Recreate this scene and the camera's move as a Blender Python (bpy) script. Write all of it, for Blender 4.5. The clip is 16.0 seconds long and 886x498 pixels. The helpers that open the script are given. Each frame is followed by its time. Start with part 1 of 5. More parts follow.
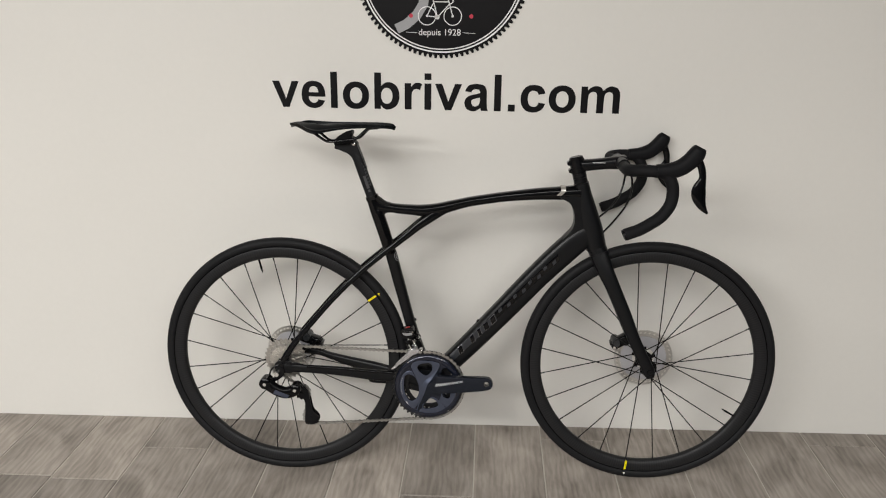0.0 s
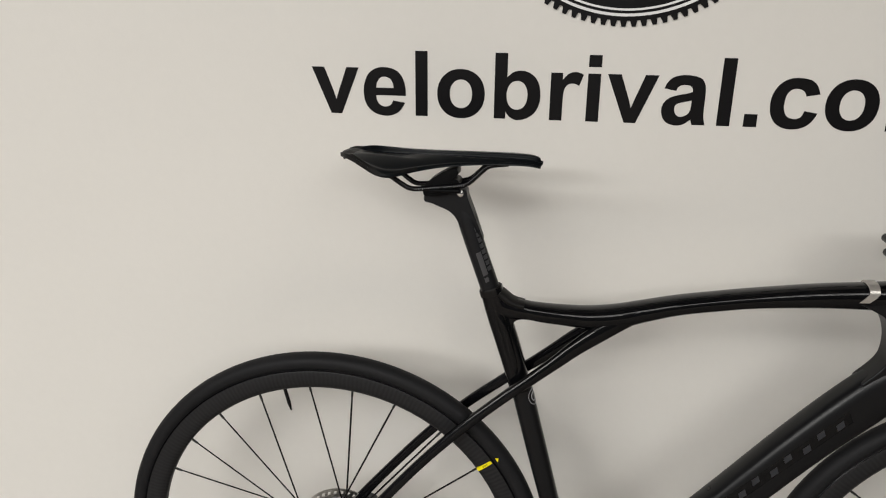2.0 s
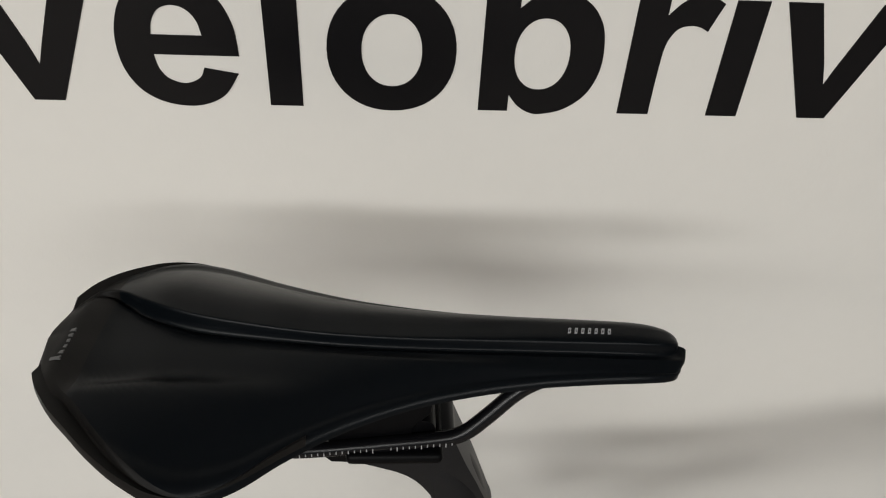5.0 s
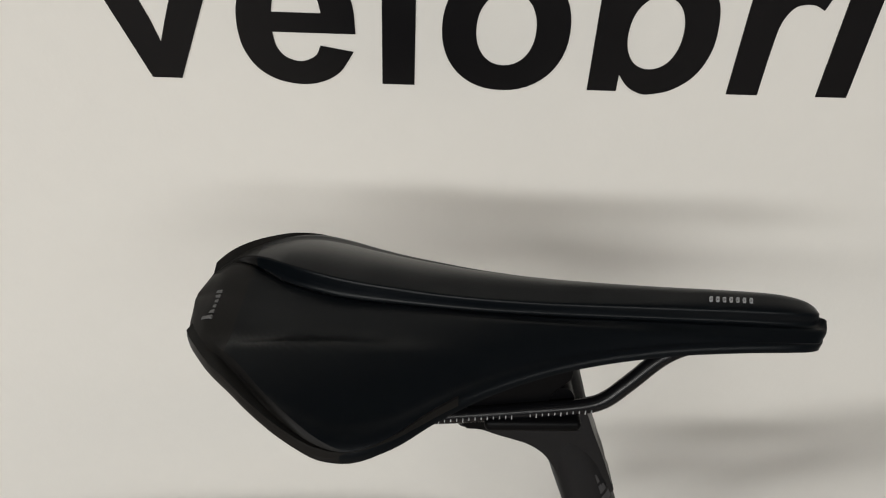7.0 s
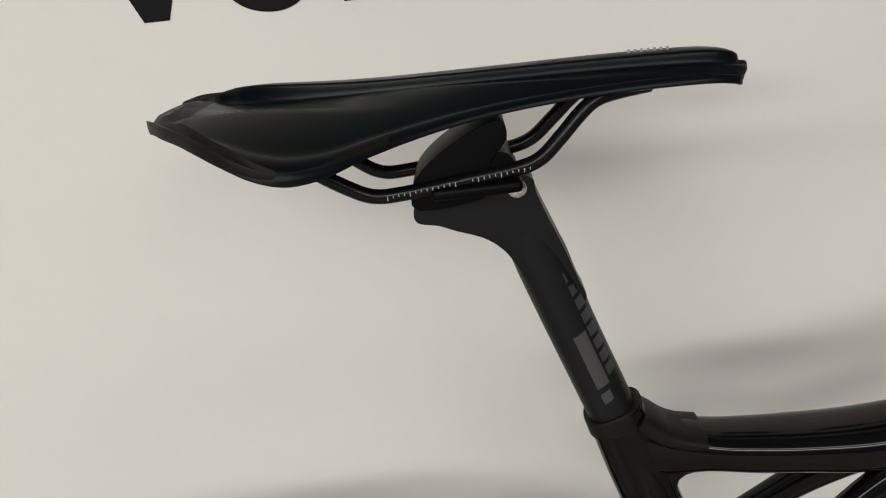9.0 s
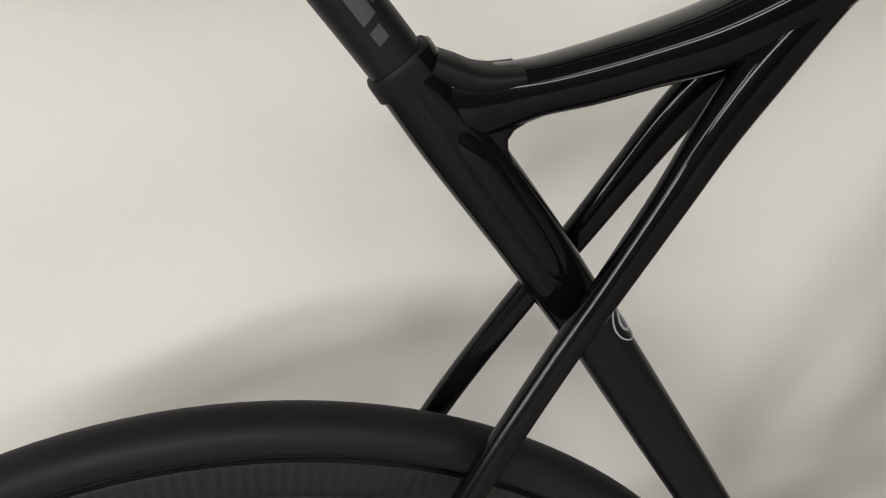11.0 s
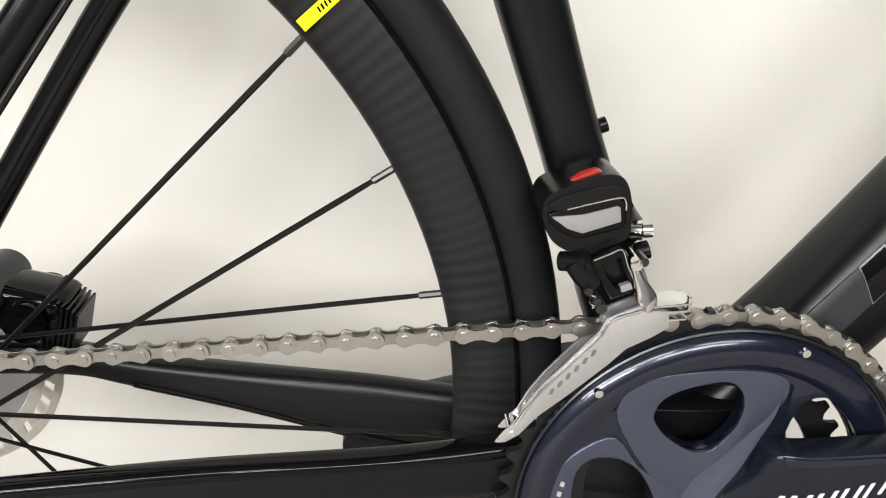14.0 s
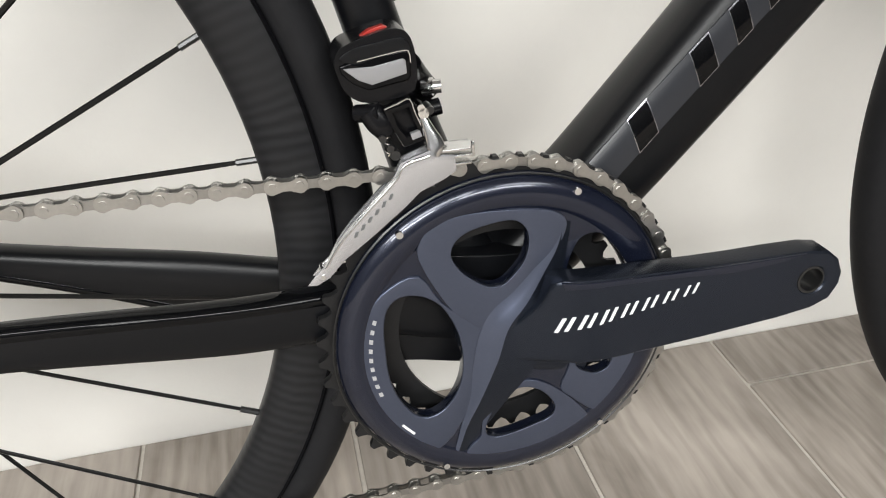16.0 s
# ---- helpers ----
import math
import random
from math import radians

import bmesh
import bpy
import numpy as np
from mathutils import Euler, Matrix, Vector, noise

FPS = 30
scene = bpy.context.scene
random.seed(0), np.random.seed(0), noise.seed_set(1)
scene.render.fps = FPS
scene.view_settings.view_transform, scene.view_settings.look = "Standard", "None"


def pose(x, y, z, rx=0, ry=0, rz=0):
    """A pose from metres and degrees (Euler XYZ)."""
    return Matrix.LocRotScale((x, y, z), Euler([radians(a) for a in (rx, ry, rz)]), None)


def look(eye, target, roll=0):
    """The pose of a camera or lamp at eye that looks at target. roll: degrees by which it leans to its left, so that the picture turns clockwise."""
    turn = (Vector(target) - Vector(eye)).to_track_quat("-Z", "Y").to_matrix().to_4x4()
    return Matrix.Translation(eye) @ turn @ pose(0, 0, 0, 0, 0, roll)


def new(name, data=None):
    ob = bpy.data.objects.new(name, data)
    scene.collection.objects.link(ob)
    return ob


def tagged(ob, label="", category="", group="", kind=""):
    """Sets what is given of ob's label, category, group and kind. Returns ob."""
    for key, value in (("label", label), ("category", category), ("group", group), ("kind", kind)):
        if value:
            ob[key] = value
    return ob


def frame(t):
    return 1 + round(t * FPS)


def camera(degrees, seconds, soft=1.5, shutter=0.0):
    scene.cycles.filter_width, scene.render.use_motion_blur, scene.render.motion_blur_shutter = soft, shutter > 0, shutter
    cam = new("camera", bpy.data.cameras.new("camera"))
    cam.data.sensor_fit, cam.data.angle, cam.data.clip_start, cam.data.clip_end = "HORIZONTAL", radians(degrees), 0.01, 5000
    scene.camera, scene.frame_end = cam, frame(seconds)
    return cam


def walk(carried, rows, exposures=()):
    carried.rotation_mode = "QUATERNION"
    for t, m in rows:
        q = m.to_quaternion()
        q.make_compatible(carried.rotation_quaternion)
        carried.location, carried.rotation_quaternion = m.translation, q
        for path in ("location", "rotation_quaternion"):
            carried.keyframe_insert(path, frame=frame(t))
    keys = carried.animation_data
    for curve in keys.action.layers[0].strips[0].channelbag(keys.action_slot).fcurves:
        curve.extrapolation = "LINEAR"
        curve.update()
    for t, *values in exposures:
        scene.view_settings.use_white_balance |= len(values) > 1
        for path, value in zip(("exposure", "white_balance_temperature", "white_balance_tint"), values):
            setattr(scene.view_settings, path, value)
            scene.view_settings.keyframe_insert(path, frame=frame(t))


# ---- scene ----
# The camera.
cam = camera(59.08, 16.0, soft=1.1)
PATH = [
    (0, (0.5544, -1.9171, 1.3112), (0.4403, -0.0242, 0.6757), -0.43),
    (0.5, (0.4985, -1.6701, 1.2808), (0.3628, 0.2157, 0.6286), -0.55),
    (1, (0.4782, -1.4474, 1.2700), (0.2430, 0.4252, 0.6081), -0.84),
    (1.5, (0.4005, -1.1899, 1.2406), (0.1460, 0.6757, 0.5661), -0.59),
    (2, (0.3260, -0.9416, 1.2424), (0.0608, 0.9030, 0.5164), -0.85),
    (2.5, (0.2969, -0.6704, 1.2362), (0.0111, 1.1385, 0.4324), -1.07),
    (3, (0.2789, -0.4869, 1.2356), (-0.0337, 1.2637, 0.3203), -1.12),
    (3.5, (0.2521, -0.3352, 1.2327), (0.0940, 1.3590, 0.1816), -0.73),
    (3.7, (0.2399, -0.2704, 1.2325), (0.1909, 1.3978, 0.1303), 0.06),
    (5.8, (0.1753, -0.1548, 1.2124), (0.2819, 1.3828, -0.0622), 2.34),
    (6, (0.1701, -0.1580, 1.2115), (0.2649, 1.3866, -0.0554), 2.42),
    (6.5, (0.1543, -0.1661, 1.2121), (0.2201, 1.3865, -0.0469), 2.12),
    (7, (0.1419, -0.1729, 1.2053), (0.1821, 1.3963, -0.0341), 1.41),
    (7.5, (0.1399, -0.1826, 1.1888), (0.1350, 1.4195, -0.0085), -0.43),
    (8, (0.1675, -0.2109, 1.1698), (0.1175, 1.4292, 0.0263), -2.62),
    (8.2, (0.1830, -0.2320, 1.1597), (0.1032, 1.4330, 0.0545), -3.72),
    (10.3, (0.1955, -0.2968, 0.9218), (0.2145, 1.5741, 0.2151), -14.44),
    (10.5, (0.2030, -0.2870, 0.9115), (0.2269, 1.5514, 0.1242), -15.47),
    (11, (0.2330, -0.2635, 0.8946), (0.2668, 1.4456, -0.1437), -19.76),
    (11.5, (0.2690, -0.2725, 0.8427), (0.2638, 1.3959, -0.2603), -22.42),
    (12, (0.2883, -0.2633, 0.8180), (0.2528, 1.2779, -0.4561), -23.07),
    (12.5, (0.3071, -0.2743, 0.7643), (0.2418, 1.2225, -0.5605), -21.02),
    (13, (0.3027, -0.2717, 0.6830), (0.2467, 1.2504, -0.6131), -13.23),
    (13.5, (0.2812, -0.2664, 0.6109), (0.2654, 1.4003, -0.4945), -7.09),
    (14, (0.2692, -0.2948, 0.5700), (0.3539, 1.4765, -0.3550), -4.08),
    (14.5, (0.2603, -0.3362, 0.5686), (0.4128, 1.4576, -0.3027), -3.50),
    (15, (0.2703, -0.3492, 0.5529), (0.4337, 1.4202, -0.3650), -4.08),
    (15.5, (0.2866, -0.3525, 0.5408), (0.5415, 1.3667, -0.4489), -3.50),
    (16, (0.2975, -0.3516, 0.5433), (0.6517, 1.3199, -0.4963), -2.26),
]
EXPOSURES = [(0, -0.12, 6500, 9), (2, -0.16, 6520, 9), (2.5, -0.28, 6550, 9), (3.7, -0.3, 6500, 9), (5.8, -0.15, 6450, 8), (8.2, -0.12, 6450, 8), (10.3, -0.17, 6450, 8), (11, 0.09, 6450, 8), (11.5, 0.28, 6420, 8),
             (12, 0.45, 6400, 8), (12.5, 0.80, 6350, 8), (13.5, 0.93, 6550, 8), (14, 0.84, 6500, 8), (14.5, 0.68, 6400, 8), (16, 0.66, 6350, 8)]
walk(cam, [(t, look(e, g, r)) for t, e, g, r in PATH], EXPOSURES)

# Daylight has no part in it: a shop lit by ceiling lamps; the world only lends a faint grey.
world = bpy.data.worlds.new("world")
scene.world = world
world.use_nodes = True
world.node_tree.nodes["Background"].inputs[0].default_value = (1, 0.97, 0.92, 1)
world.node_tree.nodes["Background"].inputs[1].default_value = 0.05


def lamp(name, x, y, z, sx, sy, watts, colour=(1, 0.985, 0.96)):
    d = bpy.data.lights.new(name, "AREA")
    d.shape, d.size, d.size_y, d.energy, d.color = "RECTANGLE", sx, sy, watts, colour
    ob = new(name, d)
    ob.matrix_world = pose(x, y, z)
    return ob


CEIL = 2.75
LAMPS = [  # x, y, length along x, length along y, watts
    (-0.5, -2.7, 2.0, 0.7, 46),
    (-2.4, -2.6, 1.6, 0.7, 58),
    (1.9, -2.7, 1.6, 0.6, 24),
    (-1.8, -4.2, 2.4, 1.0, 194),
    (1.4, -4.2, 2.4, 1.0, 116),
]
for lx, ly, sx, sy, watts in LAMPS:
    lamp("ceiling_lamp_light", lx, ly, CEIL - 0.07, sx, sy, watts)


# ---- materials ----
def nodes_of(name):
    m = bpy.data.materials.new(name)
    m.use_nodes = True
    return m, m.node_tree.nodes, m.node_tree.links, m.node_tree.nodes["Principled BSDF"]


def surface(name, colour, rough=0.5, metal=0.0, grain=0.0, scale=200.0, bump=0.0, bump_scale=400.0, coat=0.0, stain=0.0, stain_scale=4.0, spread=0.0, spec=0.5):
    """A painted, moulded or metal surface: colour with grain and stains, relief, gloss that wanders a little."""
    m, n, l, b = nodes_of(name)
    tc = n.new("ShaderNodeTexCoord")
    b.inputs["Metallic"].default_value = metal
    b.inputs["Specular IOR Level"].default_value = spec
    b.inputs["Coat Weight"].default_value = coat
    b.inputs["Coat Roughness"].default_value = 0.06
    fine = n.new("ShaderNodeTexNoise")
    fine.inputs["Scale"].default_value, fine.inputs["Detail"].default_value = scale, 3
    big = n.new("ShaderNodeTexNoise")
    big.inputs["Scale"].default_value, big.inputs["Detail"].default_value = stain_scale, 5
    for t in (fine, big):
        l.new(tc.outputs["Object"], t.inputs["Vector"])
    k = n.new("ShaderNodeMath"); k.operation = "MULTIPLY_ADD"
    l.new(fine.outputs["Fac"], k.inputs[0]); k.inputs[1].default_value = grain; k.inputs[2].default_value = 1 - grain / 2
    k2 = n.new("ShaderNodeMath"); k2.operation = "MULTIPLY_ADD"
    l.new(big.outputs["Fac"], k2.inputs[0]); k2.inputs[1].default_value = stain; k2.inputs[2].default_value = 1 - stain / 2
    k3 = n.new("ShaderNodeMath"); k3.operation = "MULTIPLY"
    l.new(k.outputs[0], k3.inputs[0]); l.new(k2.outputs[0], k3.inputs[1])
    mix = n.new("ShaderNodeVectorMath"); mix.operation = "SCALE"
    mix.inputs[0].default_value = colour
    last = k3.outputs[0]
    if spread:
        oi = n.new("ShaderNodeObjectInfo")
        k4 = n.new("ShaderNodeMath"); k4.operation = "MULTIPLY_ADD"
        l.new(oi.outputs["Random"], k4.inputs[0]); k4.inputs[1].default_value = spread; k4.inputs[2].default_value = 1 - spread / 2
        k5 = n.new("ShaderNodeMath"); k5.operation = "MULTIPLY"
        l.new(last, k5.inputs[0]); l.new(k4.outputs[0], k5.inputs[1]); last = k5.outputs[0]
    l.new(last, mix.inputs["Scale"])
    l.new(mix.outputs[0], b.inputs["Base Color"])
    r = n.new("ShaderNodeMath"); r.operation = "MULTIPLY_ADD"
    l.new(big.outputs["Fac"], r.inputs[0]); r.inputs[1].default_value = rough * 0.3; r.inputs[2].default_value = rough * 0.85
    l.new(r.outputs[0], b.inputs["Roughness"])
    if bump:
        bt = n.new("ShaderNodeTexNoise"); bt.inputs["Scale"].default_value, bt.inputs["Detail"].default_value = bump_scale, 4
        l.new(tc.outputs["Object"], bt.inputs["Vector"])
        bp = n.new("ShaderNodeBump"); bp.inputs["Strength"].default_value = bump; bp.inputs["Distance"].default_value = 0.001
        l.new(bt.outputs["Fac"], bp.inputs["Height"]); l.new(bp.outputs[0], b.inputs["Normal"])
    return m


WALL = surface("cream_wall_paint", (0.74, 0.72, 0.68), 0.42, grain=0.03, scale=60, bump=0.12, bump_scale=260, stain=0.05, stain_scale=1.3)
DARKWALL = surface("dark_unseen_wall", (0.07, 0.07, 0.074), 0.6, grain=0.05, scale=60, stain=0.08, stain_scale=1.3)
CEILING = surface("grey_unseen_ceiling", (0.4, 0.4, 0.4), 0.8, grain=0.04, scale=90, stain=0.05)
VINYL = surface("black_vinyl", (0.0035, 0.0032, 0.0040), 0.38, grain=0.2, scale=30, bump=0.05, bump_scale=60, stain=0.3, spec=0.2)
WHITE = surface("white_print", (0.8, 0.8, 0.8), 0.4, grain=0.05, stain=0.05)
GREYPRINT = surface("grey_print", (0.33, 0.33, 0.34), 0.4, grain=0.1, stain=0.1)
MARKGREY = surface("dull_grey_print", (0.12, 0.12, 0.12), 0.5, grain=0.1, stain=0.1, spec=0.2)
REDPRINT = surface("red_print", (0.5, 0.03, 0.06), 0.4, grain=0.1, stain=0.1)
SATIN = surface("satin_black_carbon", (0.0036, 0.0039, 0.0048), 0.32, grain=0.25, scale=500, stain=0.15, stain_scale=9, bump=0.02, bump_scale=900, spec=0.24)
GLOSS = surface("gloss_black_lacquer", (0.0024, 0.0025, 0.0030), 0.05, grain=0.2, scale=300, stain=0.2, coat=0.0, spec=0.2)
STAYBLACK = surface("black_lacquered_stay", (0.0034, 0.0036, 0.0044), 0.17, grain=0.2, scale=400, stain=0.15, stain_scale=9, spec=0.22)
POSTBLACK = surface("matt_carbon_post", (0.0062, 0.0065, 0.0078), 0.4, grain=0.4, scale=350, stain=0.2, bump=0.03, bump_scale=700, spec=0.22)
GREYDECAL = surface("dark_grey_decal", (0.045, 0.045, 0.048), 0.35, grain=0.1, stain=0.1)
BANDGREY = surface("satin_grey_band", (0.021, 0.0225, 0.027), 0.3, grain=0.1, scale=500, stain=0.1, spec=0.4)
RUBBER = surface("tyre_rubber", (0.0105, 0.0105, 0.0115), 0.55, grain=0.35, scale=220, stain=0.35, stain_scale=14, bump=0.12, bump_scale=500, spec=0.14)
SPOKE = surface("black_spoke", (0.008, 0.008, 0.008), 0.3, metal=0.3, grain=0.1, spec=0.3)
NIPPLE = surface("dark_nipple", (0.05, 0.05, 0.05), 0.3, metal=0.8)
STEEL = surface("chain_steel", (0.40, 0.39, 0.37), 0.33, metal=1.0, grain=0.25, scale=300, stain=0.3, stain_scale=40, spread=0.25)
# Inner links: shade of the gaps put into a darker steel.
SHADEDSTEEL = surface("shaded_chain_steel", (0.34, 0.332, 0.315), 0.35, metal=1.0, grain=0.25, scale=300, stain=0.3, stain_scale=40, spread=0.25)
BRIGHT = surface("polished_alloy", (0.72, 0.72, 0.71), 0.16, metal=1.0, grain=0.1, stain=0.15, stain_scale=30)
SPROCKET = surface("sprocket_steel", (0.5, 0.48, 0.45), 0.32, metal=1.0, grain=0.3, scale=400, stain=0.3, stain_scale=50, spread=0.4)
ROTOR = surface("rotor_steel", (0.6, 0.59, 0.57), 0.3, metal=1.0, grain=0.2, scale=300, stain=0.2)
FINALLOY = surface("silver_fin_alloy", (0.5, 0.5, 0.53), 0.36, metal=0.5, grain=0.1, stain=0.2, stain_scale=25)
DECALEDGE = surface("chrome_decal_edge", (0.45, 0.45, 0.48), 0.18, metal=1.0, grain=0.1, stain=0.1)
DARKTOOTH = surface("dark_anodised_teeth", (0.02, 0.02, 0.021), 0.4, metal=0.6, grain=0.2)
CRANKGLOSS = surface("midnight_blue_anodised", (0.010, 0.013, 0.027), 0.22, metal=0.5, grain=0.1, stain=0.15, coat=0.5)
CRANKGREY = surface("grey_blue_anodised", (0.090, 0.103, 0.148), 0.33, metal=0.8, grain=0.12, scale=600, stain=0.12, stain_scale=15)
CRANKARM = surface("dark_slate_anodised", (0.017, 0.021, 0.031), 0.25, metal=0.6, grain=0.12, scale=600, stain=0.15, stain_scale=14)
CALIPERGREY = surface("dark_grey_caliper", (0.05, 0.053, 0.058), 0.2, metal=0.6, grain=0.1, stain=0.2, stain_scale=30)
CAGESILVER = surface("silver_cage_plate", (0.55, 0.55, 0.57), 0.25, metal=0.8, grain=0.1, scale=300, stain=0.2, stain_scale=40)
SADDLE = surface("black_saddle_cover", (0.0026, 0.0036, 0.0048), 0.31, grain=0.3, scale=400, stain=0.2, stain_scale=12, bump=0.06, bump_scale=1500, spec=0.12)
SHELL = surface("matt_black_shell", (0.0072, 0.0066, 0.0062), 0.5, grain=0.3, scale=300, stain=0.2, bump=0.05, bump_scale=900, spec=0.14)
TAPE = surface("black_bar_tape", (0.009, 0.009, 0.010), 0.62, grain=0.4, scale=300, stain=0.3, stain_scale=25, bump=0.25, bump_scale=350, spec=0.1)
HOOD = surface("black_hood_rubber", (0.007, 0.007, 0.008), 0.5, grain=0.3, scale=500, stain=0.2, bump=0.12, bump_scale=900, spec=0.1)
PLASTIC = surface("black_plastic", (0.004, 0.004, 0.0048), 0.25, grain=0.2, stain=0.2, spec=0.2)
# Blacker than the plastic, to paint in the shade under the saddle.
CLAMPSHADE = surface("shade_black_clamp", (0.0018, 0.0018, 0.0022), 0.45, grain=0.3, stain=0.2, spec=0.07)
PLASTICGREY = surface("satin_grey_plastic", (0.3, 0.3, 0.31), 0.3, metal=0.4, grain=0.1, stain=0.15)
YELLOW = surface("yellow_label", (0.85, 0.72, 0.0), 0.35, grain=0.05, stain=0.05)
RED = surface("red_tab", (0.36, 0.02, 0.012), 0.3, grain=0.05, stain=0.1)
SILVERBAND = surface("silver_grey_band", (0.4, 0.38, 0.35), 0.25, metal=0.5, grain=0.1, stain=0.1)
GROUT = surface("pale_grout", (0.50, 0.465, 0.415), 0.85, grain=0.2, scale=300, stain=0.3)
LAMPWHITE = surface("white_lamp_housing", (0.8, 0.8, 0.8), 0.4)


def rim_carbon():
    """Dark unidirectional carbon: short ripples that run round the rim."""
    m, n, l, b = nodes_of("rippled_rim_carbon")
    tc = n.new("ShaderNodeTexCoord")
    sep = n.new("ShaderNodeSeparateXYZ"); l.new(tc.outputs["Object"], sep.inputs[0])
    at = n.new("ShaderNodeMath"); at.operation = "ARCTAN2"
    l.new(sep.outputs["Z"], at.inputs[0]); l.new(sep.outputs["X"], at.inputs[1])
    no = n.new("ShaderNodeTexNoise"); no.inputs["Scale"].default_value = 40; l.new(tc.outputs["Object"], no.inputs["Vector"])
    ad = n.new("ShaderNodeMath"); ad.operation = "MULTIPLY_ADD"
    l.new(no.outputs["Fac"], ad.inputs[0]); ad.inputs[1].default_value = 0.02; l.new(at.outputs[0], ad.inputs[2])
    mu = n.new("ShaderNodeMath"); mu.operation = "MULTIPLY"; l.new(ad.outputs[0], mu.inputs[0]); mu.inputs[1].default_value = 290
    si = n.new("ShaderNodeMath"); si.operation = "SINE"; l.new(mu.outputs[0], si.inputs[0])
    no2 = n.new("ShaderNodeTexNoise"); no2.inputs["Scale"].default_value = 22; l.new(tc.outputs["Object"], no2.inputs["Vector"])
    pr = n.new("ShaderNodeMath"); pr.operation = "MULTIPLY"; l.new(si.outputs[0], pr.inputs[0]); l.new(no2.outputs["Fac"], pr.inputs[1])
    ramp = n.new("ShaderNodeMapRange")
    ramp.inputs["From Min"].default_value, ramp.inputs["From Max"].default_value = -0.6, 0.6
    ramp.inputs["To Min"].default_value, ramp.inputs["To Max"].default_value = 0.78, 1.26
    l.new(pr.outputs[0], ramp.inputs["Value"])
    sc = n.new("ShaderNodeVectorMath"); sc.operation = "SCALE"; sc.inputs[0].default_value = (0.0130, 0.0130, 0.0140)
    l.new(ramp.outputs[0], sc.inputs["Scale"]); l.new(sc.outputs[0], b.inputs["Base Color"])
    b.inputs["Roughness"].default_value = 0.42
    b.inputs["Specular IOR Level"].default_value = 0.2
    bp = n.new("ShaderNodeBump"); bp.inputs["Strength"].default_value = 0.05; bp.inputs["Distance"].default_value = 0.001
    l.new(pr.outputs[0], bp.inputs["Height"]); l.new(bp.outputs[0], b.inputs["Normal"])
    return m


def wood_tile():
    """Grey-brown wood-look porcelain: soft clouds, curved growth lines, fine pores, each plank its own tone."""
    m, n, l, b = nodes_of("wood_look_tile")
    tc = n.new("ShaderNodeTexCoord"); oi = n.new("ShaderNodeObjectInfo")
    off = n.new("ShaderNodeVectorMath"); off.operation = "ADD"
    rv = n.new("ShaderNodeVectorMath"); rv.operation = "SCALE"; rv.inputs[0].default_value = (17, 31, 5)
    l.new(oi.outputs["Random"], rv.inputs["Scale"]); l.new(tc.outputs["Object"], off.inputs[0]); l.new(rv.outputs[0], off.inputs[1])

    def noise(scale, detail, distortion):
        mp = n.new("ShaderNodeMapping"); mp.inputs["Scale"].default_value = scale; l.new(off.outputs[0], mp.inputs["Vector"])
        t = n.new("ShaderNodeTexNoise"); t.inputs["Scale"].default_value, t.inputs["Detail"].default_value, t.inputs["Distortion"].default_value = 1, detail, distortion
        l.new(mp.outputs[0], t.inputs["Vector"])
        return t.outputs["Fac"]

    def weigh(value, gain, base):
        k = n.new("ShaderNodeMath"); k.operation = "MULTIPLY_ADD"; l.new(value, k.inputs[0]); k.inputs[1].default_value = gain
        if isinstance(base, float):
            k.inputs[2].default_value = base
        else:
            l.new(base, k.inputs[2])
        return k.outputs[0]

    cloud = noise((7.5, 4.2, 1), 5, 1.0)
    pores = noise((150, 14, 1), 5, 0.2)
    mp = n.new("ShaderNodeMapping"); mp.inputs["Scale"].default_value = (1, 0.24, 1); l.new(off.outputs[0], mp.inputs["Vector"])
    wave = n.new("ShaderNodeTexWave"); wave.bands_direction = "X"
    for key, v in (("Scale", 17.0), ("Distortion", 13.0), ("Detail", 3.0), ("Detail Scale", 0.8), ("Detail Roughness", 0.62)):
        wave.inputs[key].default_value = v
    l.new(mp.outputs[0], wave.inputs["Vector"])
    mix = weigh(cloud, 0.85, weigh(pores, 0.30, weigh(wave.outputs["Fac"], 0.10, -0.13)))
    rp = n.new("ShaderNodeValToRGB")
    e = rp.color_ramp.elements
    e[0].position, e[0].color = 0.28, (0.165, 0.143, 0.122, 1)
    e[1].position, e[1].color = 0.74, (0.425, 0.378, 0.334, 1)
    mid = e.new(0.50); mid.color = (0.292, 0.257, 0.224, 1)
    l.new(mix, rp.inputs[0])
    sc = n.new("ShaderNodeVectorMath"); sc.operation = "SCALE"; l.new(rp.outputs[0], sc.inputs[0]); l.new(weigh(oi.outputs["Random"], 0.42, 0.78), sc.inputs["Scale"])
    l.new(sc.outputs[0], b.inputs["Base Color"])
    b.inputs["Roughness"].default_value = 0.5
    b.inputs["Specular IOR Level"].default_value = 0.35
    bp = n.new("ShaderNodeBump"); bp.inputs["Strength"].default_value = 0.15; bp.inputs["Distance"].default_value = 0.001
    l.new(mix, bp.inputs["Height"]); l.new(bp.outputs[0], b.inputs["Normal"])
    return m


RIM = rim_carbon()
TILE = wood_tile()


# ---- mesh helpers ----
def finish(name, bm, material, angle=40):
    bmesh.ops.recalc_face_normals(bm, faces=bm.faces)
    me = bpy.data.meshes.new(name)
    bm.to_mesh(me)
    bm.free()
    me.materials.append(material)
    me.polygons.foreach_set("use_smooth", [True] * len(me.polygons))
    me.set_sharp_from_angle(angle=radians(angle))
    return me


